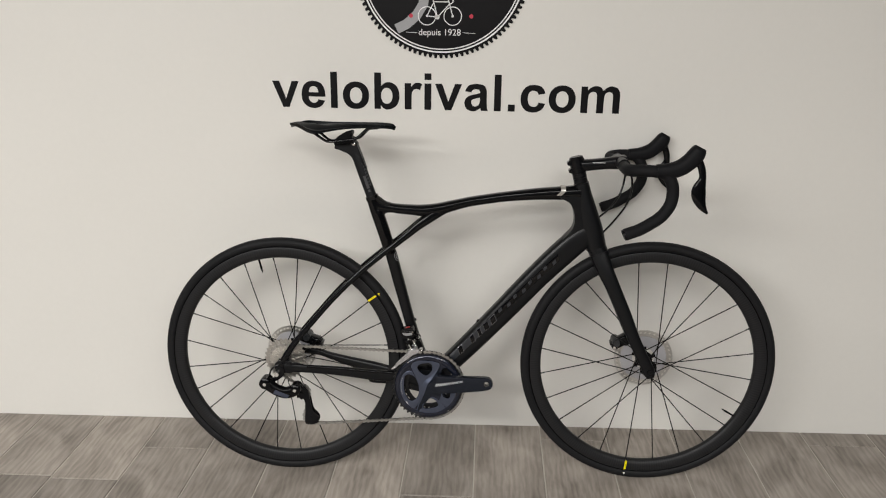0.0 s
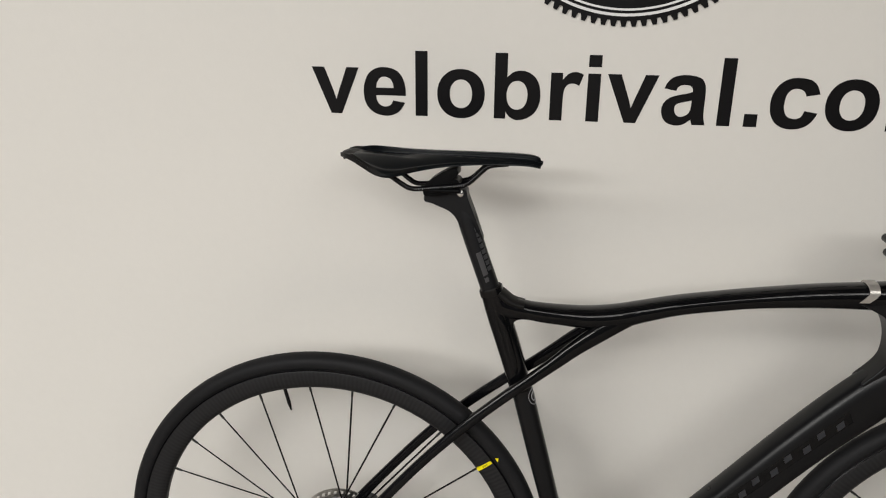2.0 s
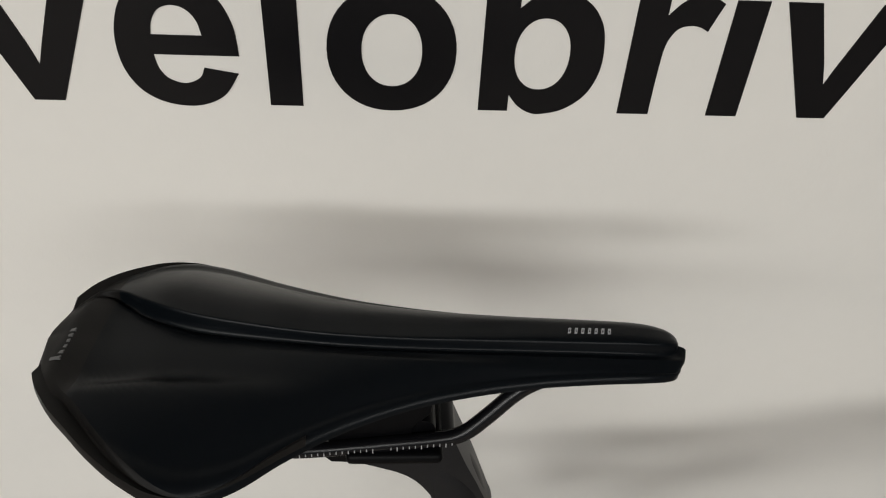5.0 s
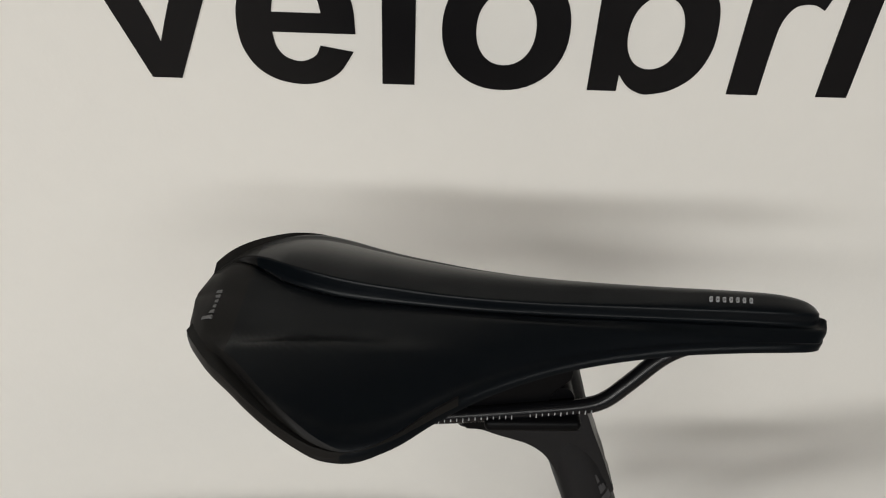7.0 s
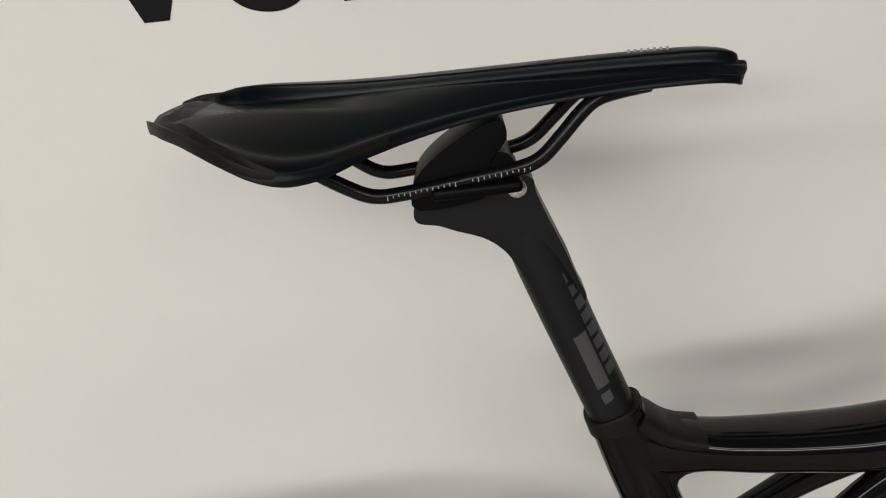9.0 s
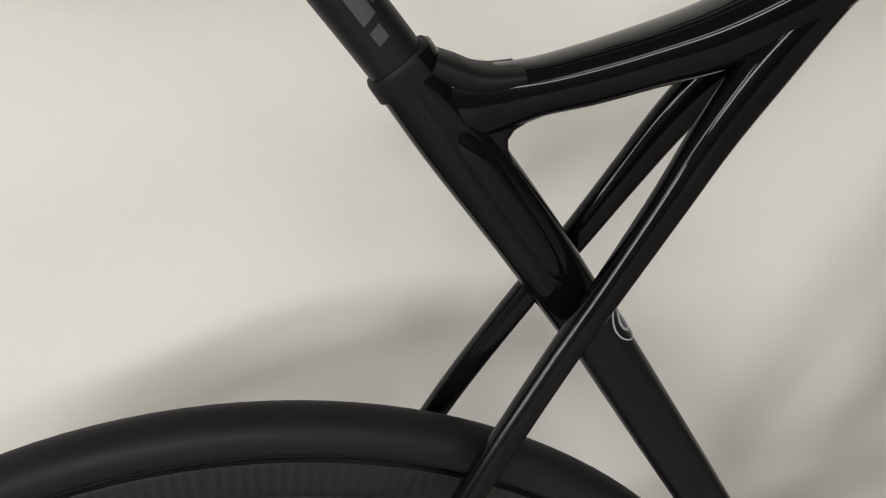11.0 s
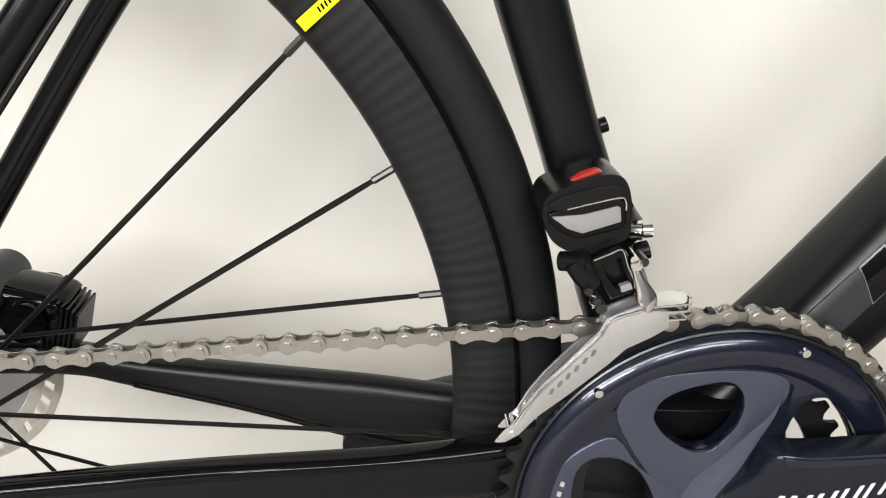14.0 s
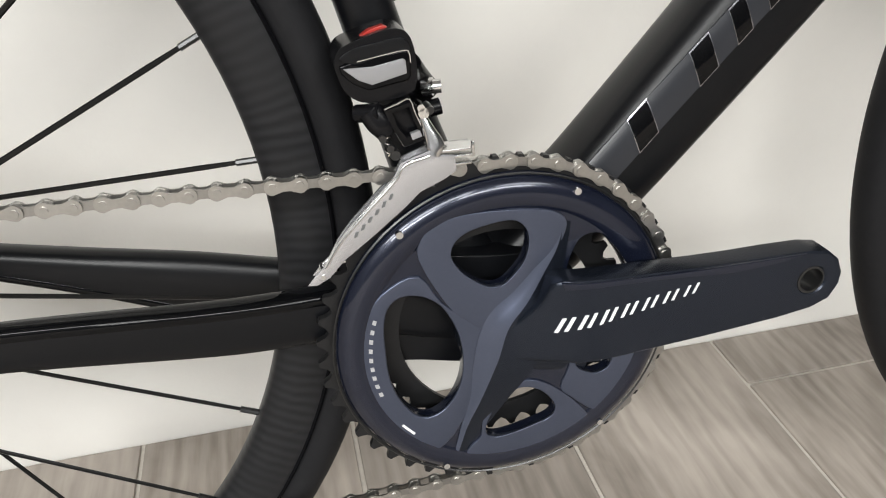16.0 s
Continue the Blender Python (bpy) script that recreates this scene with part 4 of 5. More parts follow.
# fork
FWD = Matrix.Translation((-0.0085, 0, -0.001))
fork = part("fork", loft([(0.8475, 0, 0.664, 0.0255, 0.0270), (0.856, 0, 0.645, 0.0245, 0.0300), (0.862, 0, 0.628, 0.0220, 0.0330), (0.866, 0, 0.617, 0.0120, 0.0330)], 26, 6, 2.5), SATIN, bike, "satin black carbon fork", m=FWD)
for s in (-1, 1):
    part("fork_leg", loft([(0.852, s * 0.022, 0.652, 0.0240, 0.0110), (0.868, s * 0.030, 0.612, 0.0215, 0.0105), (0.893, s * 0.037, 0.560, 0.0185, 0.0100), (0.924, s * 0.044, 0.490, 0.0175, 0.0090), (0.951, s * 0.049, 0.425, 0.0160, 0.0080),
                           (0.979, s * 0.0525, 0.368, 0.0155, 0.0070), (0.993, s * 0.0535, 0.338, 0.0160, 0.0065), (0.998, s * 0.0535, 0.322, 0.0100, 0.0060)], 20, 8, 2.4), SATIN, fork, "slim satin black fork leg")
    part("axle_end", rod((FRONT + 0.0085, s * 0.052, R), (FRONT + 0.0085, s * 0.0625, R), 0.0085, 20), PLASTIC, fork)

# stem and spacers along the steerer
ax = Vector((0.797 - 0.847, 0, 0.875 - 0.662)).normalized()
top = Vector((0.8005, 0, 0.835))
stem = part("stem", loft([(0.7905, 0, 0.8785, 0.0165, 0.0175), (0.815, 0, 0.8800, 0.0150, 0.0165), (0.855, 0, 0.8840, 0.0145, 0.0160), (0.885, 0, 0.8865, 0.0165, 0.0190), (0.898, 0, 0.8870, 0.0165, 0.0200)], 24, 6, 3.0), PLASTIC, bike, "black alloy stem", m=FWD)
part("steerer_clamp", rod(top + ax * 0.026, top + ax * 0.062, 0.0195, 32), PLASTIC, stem)
for k in range(2):
    part("spacer", rod(top + ax * (0.0005 + 0.0130 * k), top + ax * (0.0125 + 0.0130 * k), 0.0178, 32), SATIN, stem)
part("top_cap", turned([(0.0, 0.0), (0.0178, 0.0), (0.0178, 0.004), (0.015, 0.0065), (0.0, 0.0065)], 28, closed=False), PLASTIC, stem,
     m=Matrix.Translation(top + ax * 0.0622) @ ax.to_track_quat("Y", "Z").to_matrix().to_4x4())
for d in (0.034, 0.054):
    c = top + ax * d + Vector((-0.0195, 0, -0.003))
    part("stem_bolt", rod(c + Vector((0, -0.011, 0)), c + Vector((0, 0.011, 0)), 0.0055, 14), PLASTIC, stem)
part("stem_mark", block((0.826, -0.0172, 0.8875), (0.858, -0.0155, 0.8887)), WHITE, stem, "thin pale printed line")
part("faceplate", block((0.894, -0.021, 0.869), (0.9135, 0.021, 0.905), 0.005), PLASTIC, stem)

# handlebar
bar = part("handlebar", rod((0.8985, -0.06, 0.8875), (0.8985, 0.06, 0.8875), 0.0155, 20), SATIN, bike, m=FWD)
for s, sink in ((-0.98, Matrix.Translation((0.0, 0, -0.0030))), (0.80, Matrix.Translation((-0.004, 0, -0.0085)))):  # far half squeezed, its hood rests on the wall; sinks fit the camera's view
    tape = part("bar_tape", tube([(0.8985, s * 0.05, 0.8875), (0.8960, s * 0.10, 0.889), (0.8930, s * 0.145, 0.892), (0.8990, s * 0.178, 0.8945), (0.921, s * 0.195, 0.8965), (0.950, s * 0.2, 0.8955), (0.973, s * 0.2, 0.888), (0.987, s * 0.2, 0.8665),
                                  (0.990, s * 0.2, 0.840), (0.984, s * 0.2015, 0.815), (0.966, s * 0.2035, 0.7905), (0.942, s * 0.206, 0.7735), (0.915, s * 0.208, 0.7585), (0.884, s * 0.21, 0.7475)], 0.0143, 18, 6), TAPE, bar, "black cork-like bar tape", m=sink)
    part("bar_plug", rod((0.8845, s * 0.21, 0.7476), (0.8805, s * 0.2103, 0.7459), 0.0131, 18), PLASTIC, bar, m=sink)
    hood = part("brake_hood", loft([(0.950, s * 0.2, 0.8970, 0.0152, 0.0155), (0.980, s * 0.2, 0.8975, 0.0182, 0.0165), (1.003, s * 0.2, 0.9045, 0.0192, 0.0165), (1.020, s * 0.199, 0.9160, 0.0192, 0.0165), (1.034, s * 0.1985, 0.9300, 0.0200, 0.0165),
                                    (1.0425, s * 0.198, 0.944, 0.0175, 0.0155), (1.0465, s * 0.198, 0.9515, 0.0130, 0.0110)], 20, 6, 2.5), HOOD, bar, "black rubber brake hood", m=sink)
    part("lever_blade", loft([(1.044, s * 0.2, 0.922, 0.0085, 0.0085), (1.052, s * 0.2015, 0.900, 0.0085, 0.0070), (1.0540, s * 0.203, 0.880, 0.0085, 0.0065), (1.0480, s * 0.2045, 0.858, 0.0155, 0.0060), (1.0480, s * 0.205, 0.840, 0.0165, 0.0058),
                              (1.0560, s * 0.2055, 0.818, 0.0105, 0.0050), (1.0700, s * 0.206, 0.799, 0.0025, 0.0030)], 16, 6, 2.6), GLOSS, hood, "gloss black lever blade")
    part("lever_pivot", rod((1.0475, s * 0.2 - 0.0085, 0.9090), (1.0475, s * 0.2 + 0.0085, 0.9090), 0.0030, 12), PLASTIC, hood)
# hoses from the bar to the frame and the fork
hoses = part("brake_hose", tube([(0.915, -0.03, 0.873), (0.924, -0.032, 0.850), (0.925, -0.028, 0.815), (0.912, -0.02, 0.775), (0.886, -0.012, 0.735), (0.862, -0.006, 0.705)], 0.0026, 8, 6), PLASTIC, bike, m=FWD)
part("brake_hose", tube([(0.912, 0.03, 0.873), (0.917, 0.032, 0.845), (0.905, 0.026, 0.800), (0.878, 0.014, 0.765), (0.846, 0.006, 0.738)], 0.0026, 8, 6), PLASTIC, bike, m=FWD)
part("brake_hose", tube([(0.910, 0.05, 0.872), (0.920, 0.052, 0.862), (0.923, 0.05, 0.850), (0.915, 0.04, 0.832)], 0.0022, 8, 6), PLASTIC, bike, m=FWD)


# ---- wheels ----
def tooth_ring(teeth, r_root, r_tip, r_in, y0, y1, phase=0.0):
    out = []
    for i in range(teeth):
        a = math.tau * (i + phase) / teeth
        for da, r in ((-0.5, r_root), (-0.26, r_root + (r_tip - r_root) * 0.35), (-0.1, r_tip), (0.1, r_tip), (0.26, r_root + (r_tip - r_root) * 0.35)):
            b = a + da * math.tau / teeth
            out.append((r * math.cos(b), r * math.sin(b)))
    return plate([out, circle(0, 0, r_in, 48)], y0, y1)


def rotor(parent, r, y):
    ro = part("brake_rotor", plate([circle(0, 0, r, 72), circle(0, 0, r - 0.0045, 72)], y - 0.0009, y + 0.0009), ROTOR, parent, "bright steel brake rotor")
    part("rotor_track", plate([circle(0, 0, r - 0.010, 72), circle(0, 0, r - 0.0165, 72)], y - 0.0009, y + 0.0009), ROTOR, parent)
    b = bmesh.new()
    n = 36
    for i in range(n):
        a = math.tau * i / n
        p = [(r - 0.0048, a), (r - 0.0048, a + math.tau / n * 0.55), (r - 0.0097, a + math.tau / n * 0.75), (r - 0.0097, a + math.tau / n * 0.2)]
        plate([[(q * math.cos(t), q * math.sin(t)) for q, t in p]], y - 0.00088, y + 0.00088, 0, b)
    part("rotor_web", b, ROTOR, parent)
    part("rotor_disc", turned([(0.030, y - 0.0008), (r - 0.017, y - 0.0008), (r - 0.017, y + 0.0008), (0.030, y + 0.0008)], 60), FINALLOY, parent, "brushed alloy rotor fins")
    b = bmesh.new()
    for i in range(5):
        a = math.tau * i / 5
        plate([stroke([(0.014 * math.cos(a), 0.014 * math.sin(a)), (0.033 * math.cos(a + 0.25), 0.033 * math.sin(a + 0.25))], 0.009)], y - 0.002, y + 0.002, 0.0005, b)
    part("rotor_carrier", b, PLASTIC, parent)


def wheel(cx, rear, label_angle, valve_angle):
    m = pose(cx, 0, R)
    prof = [(0.285, -0.0045), (0.2865, -0.0075), (0.292, -0.0110), (0.300, -0.0130), (0.3130, -0.0132), (0.3150, -0.0124), (0.3150, 0.0124), (0.3130, 0.0132), (0.300, 0.0130), (0.292, 0.0110), (0.2865, 0.0075), (0.285, 0.0045)]
    w = part("wheel", turned(prof, 144), RIM, bike, "dark carbon wheel with deep rim", 50, m)
    tp = []
    for i in range(20):
        a = radians(-140 + 280 * i / 19)
        tp.append((R + 0.0012 - TR + TR * math.cos(a), TR * 1.13 * math.sin(a)))
    tp = [(0.3145, -0.0112)] + [(r, y) for r, y in tp if r > 0.3152] + [(0.3145, 0.0112)]
    part("tyre", turned(tp, 144), RUBBER, w, "black slick road tyre", 60)
    for s in (-1, 1):
        part("rim_edge", turned([(0.3148, s * 0.0124), (0.3158, s * 0.0139), (0.3172, s * 0.0124)], 120), PLASTIC, w)
    hub_w = (0.030, 0.034) if not rear else (0.018, 0.034)
    part("hub", turned([(0.0, -0.048), (0.010, -0.048), (0.011, -hub_w[0] - 0.006), (0.022, -hub_w[0] - 0.002), (0.022, -hub_w[0] + 0.002), (0.012, -hub_w[0] + 0.006), (0.011, 0.0),
                        (0.013, hub_w[1] - 0.006), (0.023, hub_w[1] - 0.002), (0.023, hub_w[1] + 0.002), (0.013, hub_w[1] + 0.006), (0.010, 0.050), (0.0, 0.050)], 40, closed=False), PLASTIC, w, "black hub")
    # spokes: 24, alternating flanges, laced in crossing pairs
    for k in range(24):
        a = radians((6.4 if rear else 7.0) + 15 * k)
        s = 1 if k % 2 == 0 else -1
        lean = (1, -1, -1, 1)[k % 4]
        if rear:
            a += radians((1.3, 0, -1.3, 0)[k % 4])
        elif s > 0:
            lean = -lean
        ha = a + lean * radians((85 if lean < 0 else 62) if rear else (62 if s > 0 else 58))
        fy = -hub_w[0] if s < 0 else hub_w[1]
        h = Vector((0.0215 * math.cos(ha), fy, 0.0215 * math.sin(ha)))
        rimp = Vector((0.2865 * math.cos(a), s * 0.0015, 0.2865 * math.sin(a)))
        d = (rimp - h)
        b = loft([(*h, 0.0011, 0.0011), (*(h + d * 0.06), 0.0014, 0.0008), (*(h + d * 0.9), 0.0015, 0.0007), (*(rimp), 0.0010, 0.0010)], 6, 1, 2.0)
        part("spoke", b, SPOKE, w)
        part("nipple", rod(rimp - d.normalized() * 0.0125, rimp, 0.0019, 8), NIPPLE, w)
    va = radians(valve_angle)
    vd = Vector((math.cos(va), 0, math.sin(va)))
    part("valve", rod(vd * 0.286, vd * 0.262, 0.0028, 10, rod(vd * 0.262, vd * 0.247, 0.0032, 10, None, 0.0012)), PLASTIC, w)
    # yellow label on the near side of the rim, with dark bars, and a small yellow arrow on the tyre
    la = radians(label_angle)
    lm = Matrix.Rotation(-la, 4, "Y")
    part("rim_label", plate([[(0.2890, -0.0027), (0.3140, -0.0027), (0.3140, 0.0027), (0.2890, 0.0027)]], -0.0138, -0.0095), YELLOW, w, "yellow rim label", m=lm)
    for q in range(5):
        part("label_bar", plate([[(0.2985 + q * 0.0018, -0.0012), (0.2993 + q * 0.0018, -0.0012), (0.2997 + q * 0.0018, 0.0012), (0.2989 + q * 0.0018, 0.0012)]], -0.0140, -0.0120), PLASTIC, w, m=lm)
    part("tyre_arrow", plate([[(0.3232, -0.0042), (0.3232, 0.0036), (0.3278, 0.0006)]], -0.0156, -0.0105), YELLOW if rear else WHITE, w, "small printed arrow", m=Matrix.Rotation(-(la - 0.0), 4, "Y"))
    rotor(w, 0.070 if rear else 0.080, 0.056 if rear else 0.044)
    if rear:
        cas = part("freehub", turned([(0.0, -0.050), (0.014, -0.050), (0.018, -0.046), (0.018, -0.016), (0.0, -0.016)], 32, closed=False), BRIGHT, w, "bright lockring and freehub")
        for i, teeth in enumerate((28, 25, 23, 21, 19, 17, 15, 14, 13, 12, 11)):
            rp = teeth * 0.0127 / math.tau
            y = -0.0165 - 0.0031 * i
            part("sprocket", tooth_ring(teeth, rp - 0.0025, rp + 0.0028, max(rp - 0.016, 0.012), y - 0.0008, y + 0.0008, random.random()), SPROCKET, w, "toothed steel sprocket", 30)
    return w


rear_wheel = wheel(0.0, True, 35.9, 103)
front_wheel = wheel(FRONT, False, 262.0, -31)

# ---- drive ----
crank = part("crankset", turned([(0.0, -0.0572), (0.010, -0.0571), (0.018, -0.0566), (0.024, -0.0550), (0.026, -0.052), (0.026, -0.040), (0.0, -0.040)], 40, (0, 0, 0), closed=False), CRANKARM, bike, "dark blue-grey anodised crankset", m=pose(BB[0], 0, BB[1]))
CR = math.atan2(0.0235, 0.163)
# openings between the arms and the satin panels round them, as (x, z) about the crank's centre
TOP_HOLE = smooth_loop([(-0.0288, 0.0558), (-0.0256, 0.0622), (-0.0179, 0.0665), (-0.0039, 0.0690), (0.0051, 0.0682), (0.0104, 0.0625), (0.0115, 0.0540), (0.0086, 0.0445), (0.0014, 0.0360), (-0.0039, 0.0328), (-0.0115, 0.0340), (-0.0222, 0.0425), (-0.0274, 0.0500)], 3)
LEFT_HOLE = smooth_loop([(-0.0655, 0.0078), (-0.0652, 0.0184), (-0.0626, 0.0290), (-0.0561, 0.0346), (-0.0471, 0.0342), (-0.0395, 0.0302), (-0.0332, 0.0230), (-0.0272, 0.0088), (-0.0250, -0.0057), (-0.0260, -0.0199), (-0.0301, -0.0307), (-0.0366, -0.0388), (-0.0452, -0.0425), (-0.0534, -0.0385), (-0.0610, -0.0263), (-0.0650, -0.0109)], 3)
LOW_HOLE = smooth_loop([(-0.0138, -0.0605), (-0.0121, -0.0512), (-0.0055, -0.0410), (0.0031, -0.0345), (0.0117, -0.0345), (0.0202, -0.0398), (0.0262, -0.0484), (0.0268, -0.0538), (0.0235, -0.0582), (0.0136, -0.0614), (0.0018, -0.0642), (-0.0085, -0.0648)], 3)
ARM_HOLE = smooth_loop([(0.0388, -0.0253), (0.0435, -0.0301), (0.0510, -0.0330), (0.0578, -0.0303), (0.0603, -0.0226), (0.0571, -0.0138), (0.0467, -0.0090), (0.0385, -0.0154)], 3)
DEEP_HOLE = smooth_loop([(0.0330, 0.0321), (0.0364, 0.0483), (0.0423, 0.0543), (0.0518, 0.0535), (0.0625, 0.0440), (0.0715, 0.0340), (0.0720, 0.0240), (0.0507, 0.0200)], 3)
part("spider_cover", plate([circle(0, 0, 0.0780, 96), TOP_HOLE, LEFT_HOLE, LOW_HOLE, ARM_HOLE, DEEP_HOLE], -0.0565, -0.0500, 0.0018, None, 3), CRANKGLOSS, crank, "gloss dark blue chainring cover", 35)
PANELS = [
    ([(-0.0449, 0.0541), (-0.0431, 0.0655), (-0.0353, 0.0725), (-0.0215, 0.0752), (-0.0038, 0.0750), (0.0141, 0.0731), (0.0245, 0.0705), (0.0304, 0.0662), (0.0310, 0.0595), (0.0262, 0.0489), (0.0196, 0.0384), (0.0092, 0.0226), (-0.0016, 0.0095), (-0.0121, 0.0080), (-0.0228, 0.0162), (-0.0326, 0.0275)], TOP_HOLE, 0.0004),
    ([(-0.0818, 0.0002), (-0.0797, 0.0150), (-0.0738, 0.0288), (-0.0608, 0.0410), (-0.0453, 0.0452), (-0.0345, 0.0280), (-0.0201, 0.0160), (-0.0053, 0.0066), (-0.0081, -0.0102), (-0.0175, -0.0346), (-0.0270, -0.0496), (-0.0330, -0.0589), (-0.0415, -0.0658), (-0.0533, -0.0650), (-0.0667, -0.0515), (-0.0760, -0.0333), (-0.0808, -0.0158)], LEFT_HOLE, 0.0),
    ([(-0.0262, -0.0765), (-0.0231, -0.0683), (-0.0168, -0.0625), (-0.0150, -0.0490), (-0.0070, -0.0376), (0.0035, -0.0303), (0.0160, -0.0308), (0.0293, -0.0400), (0.0425, -0.0545), (0.0480, -0.0640), (0.0455, -0.0700), (0.0330, -0.0775), (0.0141, -0.0828), (-0.0041, -0.0832), (-0.0185, -0.0808)], LOW_HOLE, 0.0),
    ([(0.0300, -0.0386), (0.0350, -0.0248), (0.0355, -0.0080), (0.0641, -0.0060), (0.0800, -0.0154), (0.0815, -0.0220), (0.0758, -0.0390), (0.0650, -0.0515), (0.0552, -0.0585), (0.0478, -0.0570), (0.0369, -0.0470)], ARM_HOLE, 0.0),
]
for edge, opening, lift in PANELS:
    part("grey_panel", plate([smooth_loop(edge, 3), opening], -0.0576 - lift, -0.0545, 0.0009, None, 3), CRANKGREY, crank, "satin grey-blue panel round the opening", 50)
# crest that runs over the hub from arm to arm: x, z, height of the crest, reach to either side, height there
CREST = catmull([(0.0302, 0.0640, 0.0578, 0.003, 0.0572, 0.006, 0.0560), (0.0262, 0.0500, 0.0584, 0.004, 0.0574, 0.008, 0.0562), (0.0196, 0.0384, 0.0594, 0.006, 0.0578, 0.011, 0.0570), (0.0096, 0.0224, 0.0612, 0.009, 0.0580, 0.016, 0.0600), (-0.0012, 0.0090, 0.0626, 0.012, 0.0580, 0.022, 0.0625),
                 (-0.0072, -0.0100, 0.0624, 0.012, 0.0580, 0.022, 0.0620), (-0.0165, -0.0340, 0.0606, 0.006, 0.0574, 0.016, 0.0580), (-0.0245, -0.0520, 0.0590, 0.003, 0.0574, 0.012, 0.0565), (-0.0300, -0.0700, 0.0576, 0.002, 0.0570, 0.008, 0.0560)], 5)


def crest_side(right):
    """One flank of the crest, from its line down to the panels, closed at the back."""
    bm = bmesh.new()
    rings = []
    for k, (x, z, up, lo, lu, ro, ru) in enumerate(CREST):
        xa, za = CREST[max(k - 1, 0)][:2]; xb, zb = CREST[min(k + 1, len(CREST) - 1)][:2]
        dx, dz = xb - xa, zb - za
        h = math.hypot(dx, dz)
        off, level, sign = (ro, ru, 1) if right else (lo, lu, -1)
        nx, nz = -dz / h * sign, dx / h * sign
        line = []
        for j in range(5):
            f = j / 4
            line.append(bm.verts.new((x + nx * off * f, -(up + (level - up) * (f * 0.5 + 0.5 * f * f * (3 - 2 * f))), z + nz * off * f)))
        line += [bm.verts.new((x + nx * off, -0.053, z + nz * off)), bm.verts.new((x, -0.053, z))]
        rings.append(line)
    for p, q in zip(rings, rings[1:]):
        for k in range(len(p)):
            bm.faces.new((p[k], p[(k + 1) % len(p)], q[(k + 1) % len(p)], q[k]))
    for r in (rings[0], rings[-1]):
        bm.faces.new(r)
    bmesh.ops.recalc_face_normals(bm, faces=bm.faces[:])
    return bm


# One crest in two tones: left flank lighter, right flank darker.
part("crest", crest_side(False), CRANKGREY, crank, "lighter, satin grey-blue left flank of the crest", 60)
part("crest", crest_side(True), CRANKARM, crank, "darker, slate right flank of the crest", 60)
part("cover_rim", turned([(0.0740, -0.0560), (0.0770, -0.0576), (0.0810, -0.0582), (0.0850, -0.0578), (0.0885, -0.0562), (0.0908, -0.0538), (0.0920, -0.0505), (0.0740, -0.0505)], 120), CRANKGLOSS, crank, "rounded gloss dark blue rim", 50)
part("outer_chainring", tooth_ring(48, 0.0940, 0.1000, 0.0735, -0.0495, -0.0455, 0.2), DARKTOOTH, crank, "dark toothed chainring", 30)
part("bright_edge", turned([(0.0913, -0.0545), (0.0920, -0.0550), (0.0927, -0.0545), (0.0920, -0.0535)], 96), NIPPLE, crank)
part("inner_chainring", tooth_ring(34, 0.0665, 0.0725, 0.0560, -0.0400, -0.0375, 0.0), DARKTOOTH, crank, "dark inner chainring", 30)
part("spider_arm", loft([(0.012, -0.050, -0.009, 0.0180, 0.0100), (0.028, -0.0505, -0.0205, 0.0120, 0.0072), (0.044, -0.0490, -0.0320, 0.0080, 0.0050)], 20, 6, 2.1), CRANKARM, crank)
L = 0.1590
for a in (65, 127.6, 244.6, 308.5):
    p = (0.0875 * math.cos(radians(a)), 0.0875 * math.sin(radians(a)))
    part("ring_pin", rod((p[0], -0.0582, p[1]), (p[0], -0.0540, p[1]), 0.0019, 10), BRIGHT, crank, "bright pin")
hole = circle(L, 0, 0.0072, 24)
arm_out = [(-0.014, -0.006), (0.0, -0.0125), (0.03, -0.0165), (0.06, -0.0175), (0.10, -0.0185), (0.14, -0.0188), (L, -0.0178), (L + 0.010, -0.0145), (L + 0.0155, -0.0070), (L + 0.0170, 0.0), (L + 0.0150, 0.0085), (L + 0.0095, 0.0148), (L, 0.0176),
           (0.14, 0.0200), (0.12, 0.0220), (0.10, 0.0245), (0.08, 0.0275), (0.05, 0.0320), (0.030, 0.0350), (0.0245, 0.0340), (0.017, 0.0220), (0.004, 0.0110), (-0.014, 0.006)]


def settle(bm):
    """Cuts the arm across and lets it sink into the spider at its root and lean outward to its end."""
    for x in (-0.008, -0.002, 0.004, 0.010, 0.016, 0.022, 0.028, 0.034, 0.040, 0.050, 0.07):
        bmesh.ops.bisect_plane(bm, geom=bm.verts[:] + bm.edges[:] + bm.faces[:], plane_co=(x, 0, 0), plane_no=(1, 0, 0))
    for v in bm.verts:
        t = min(max((0.045 - v.co.x) / 0.06, 0.0), 1.0)
        v.co.y += 0.0175 * t * t * (3 - 2 * t) - 0.010 * max(v.co.x - 0.02, 0) / L
    return bm


b = settle(plate([arm_out, hole], -0.0765, -0.0600, 0.0028, None, 3))
part("crank_arm", b, CRANKARM, crank, "dark slate crank arm with an empty pedal hole", 35, Matrix.Rotation(-CR, 4, "Y"))
b = settle(plate([[(0.0285, 0.0345), (0.05, 0.0312), (0.08, 0.0266), (0.10, 0.0238), (0.14, 0.0192), (0.156, 0.0172), (0.14, 0.0160), (0.115, 0.0172), (0.08, 0.0236), (0.05, 0.0278), (0.0295, 0.0302)]], -0.0772, -0.0700, 0.0007, None, 3))
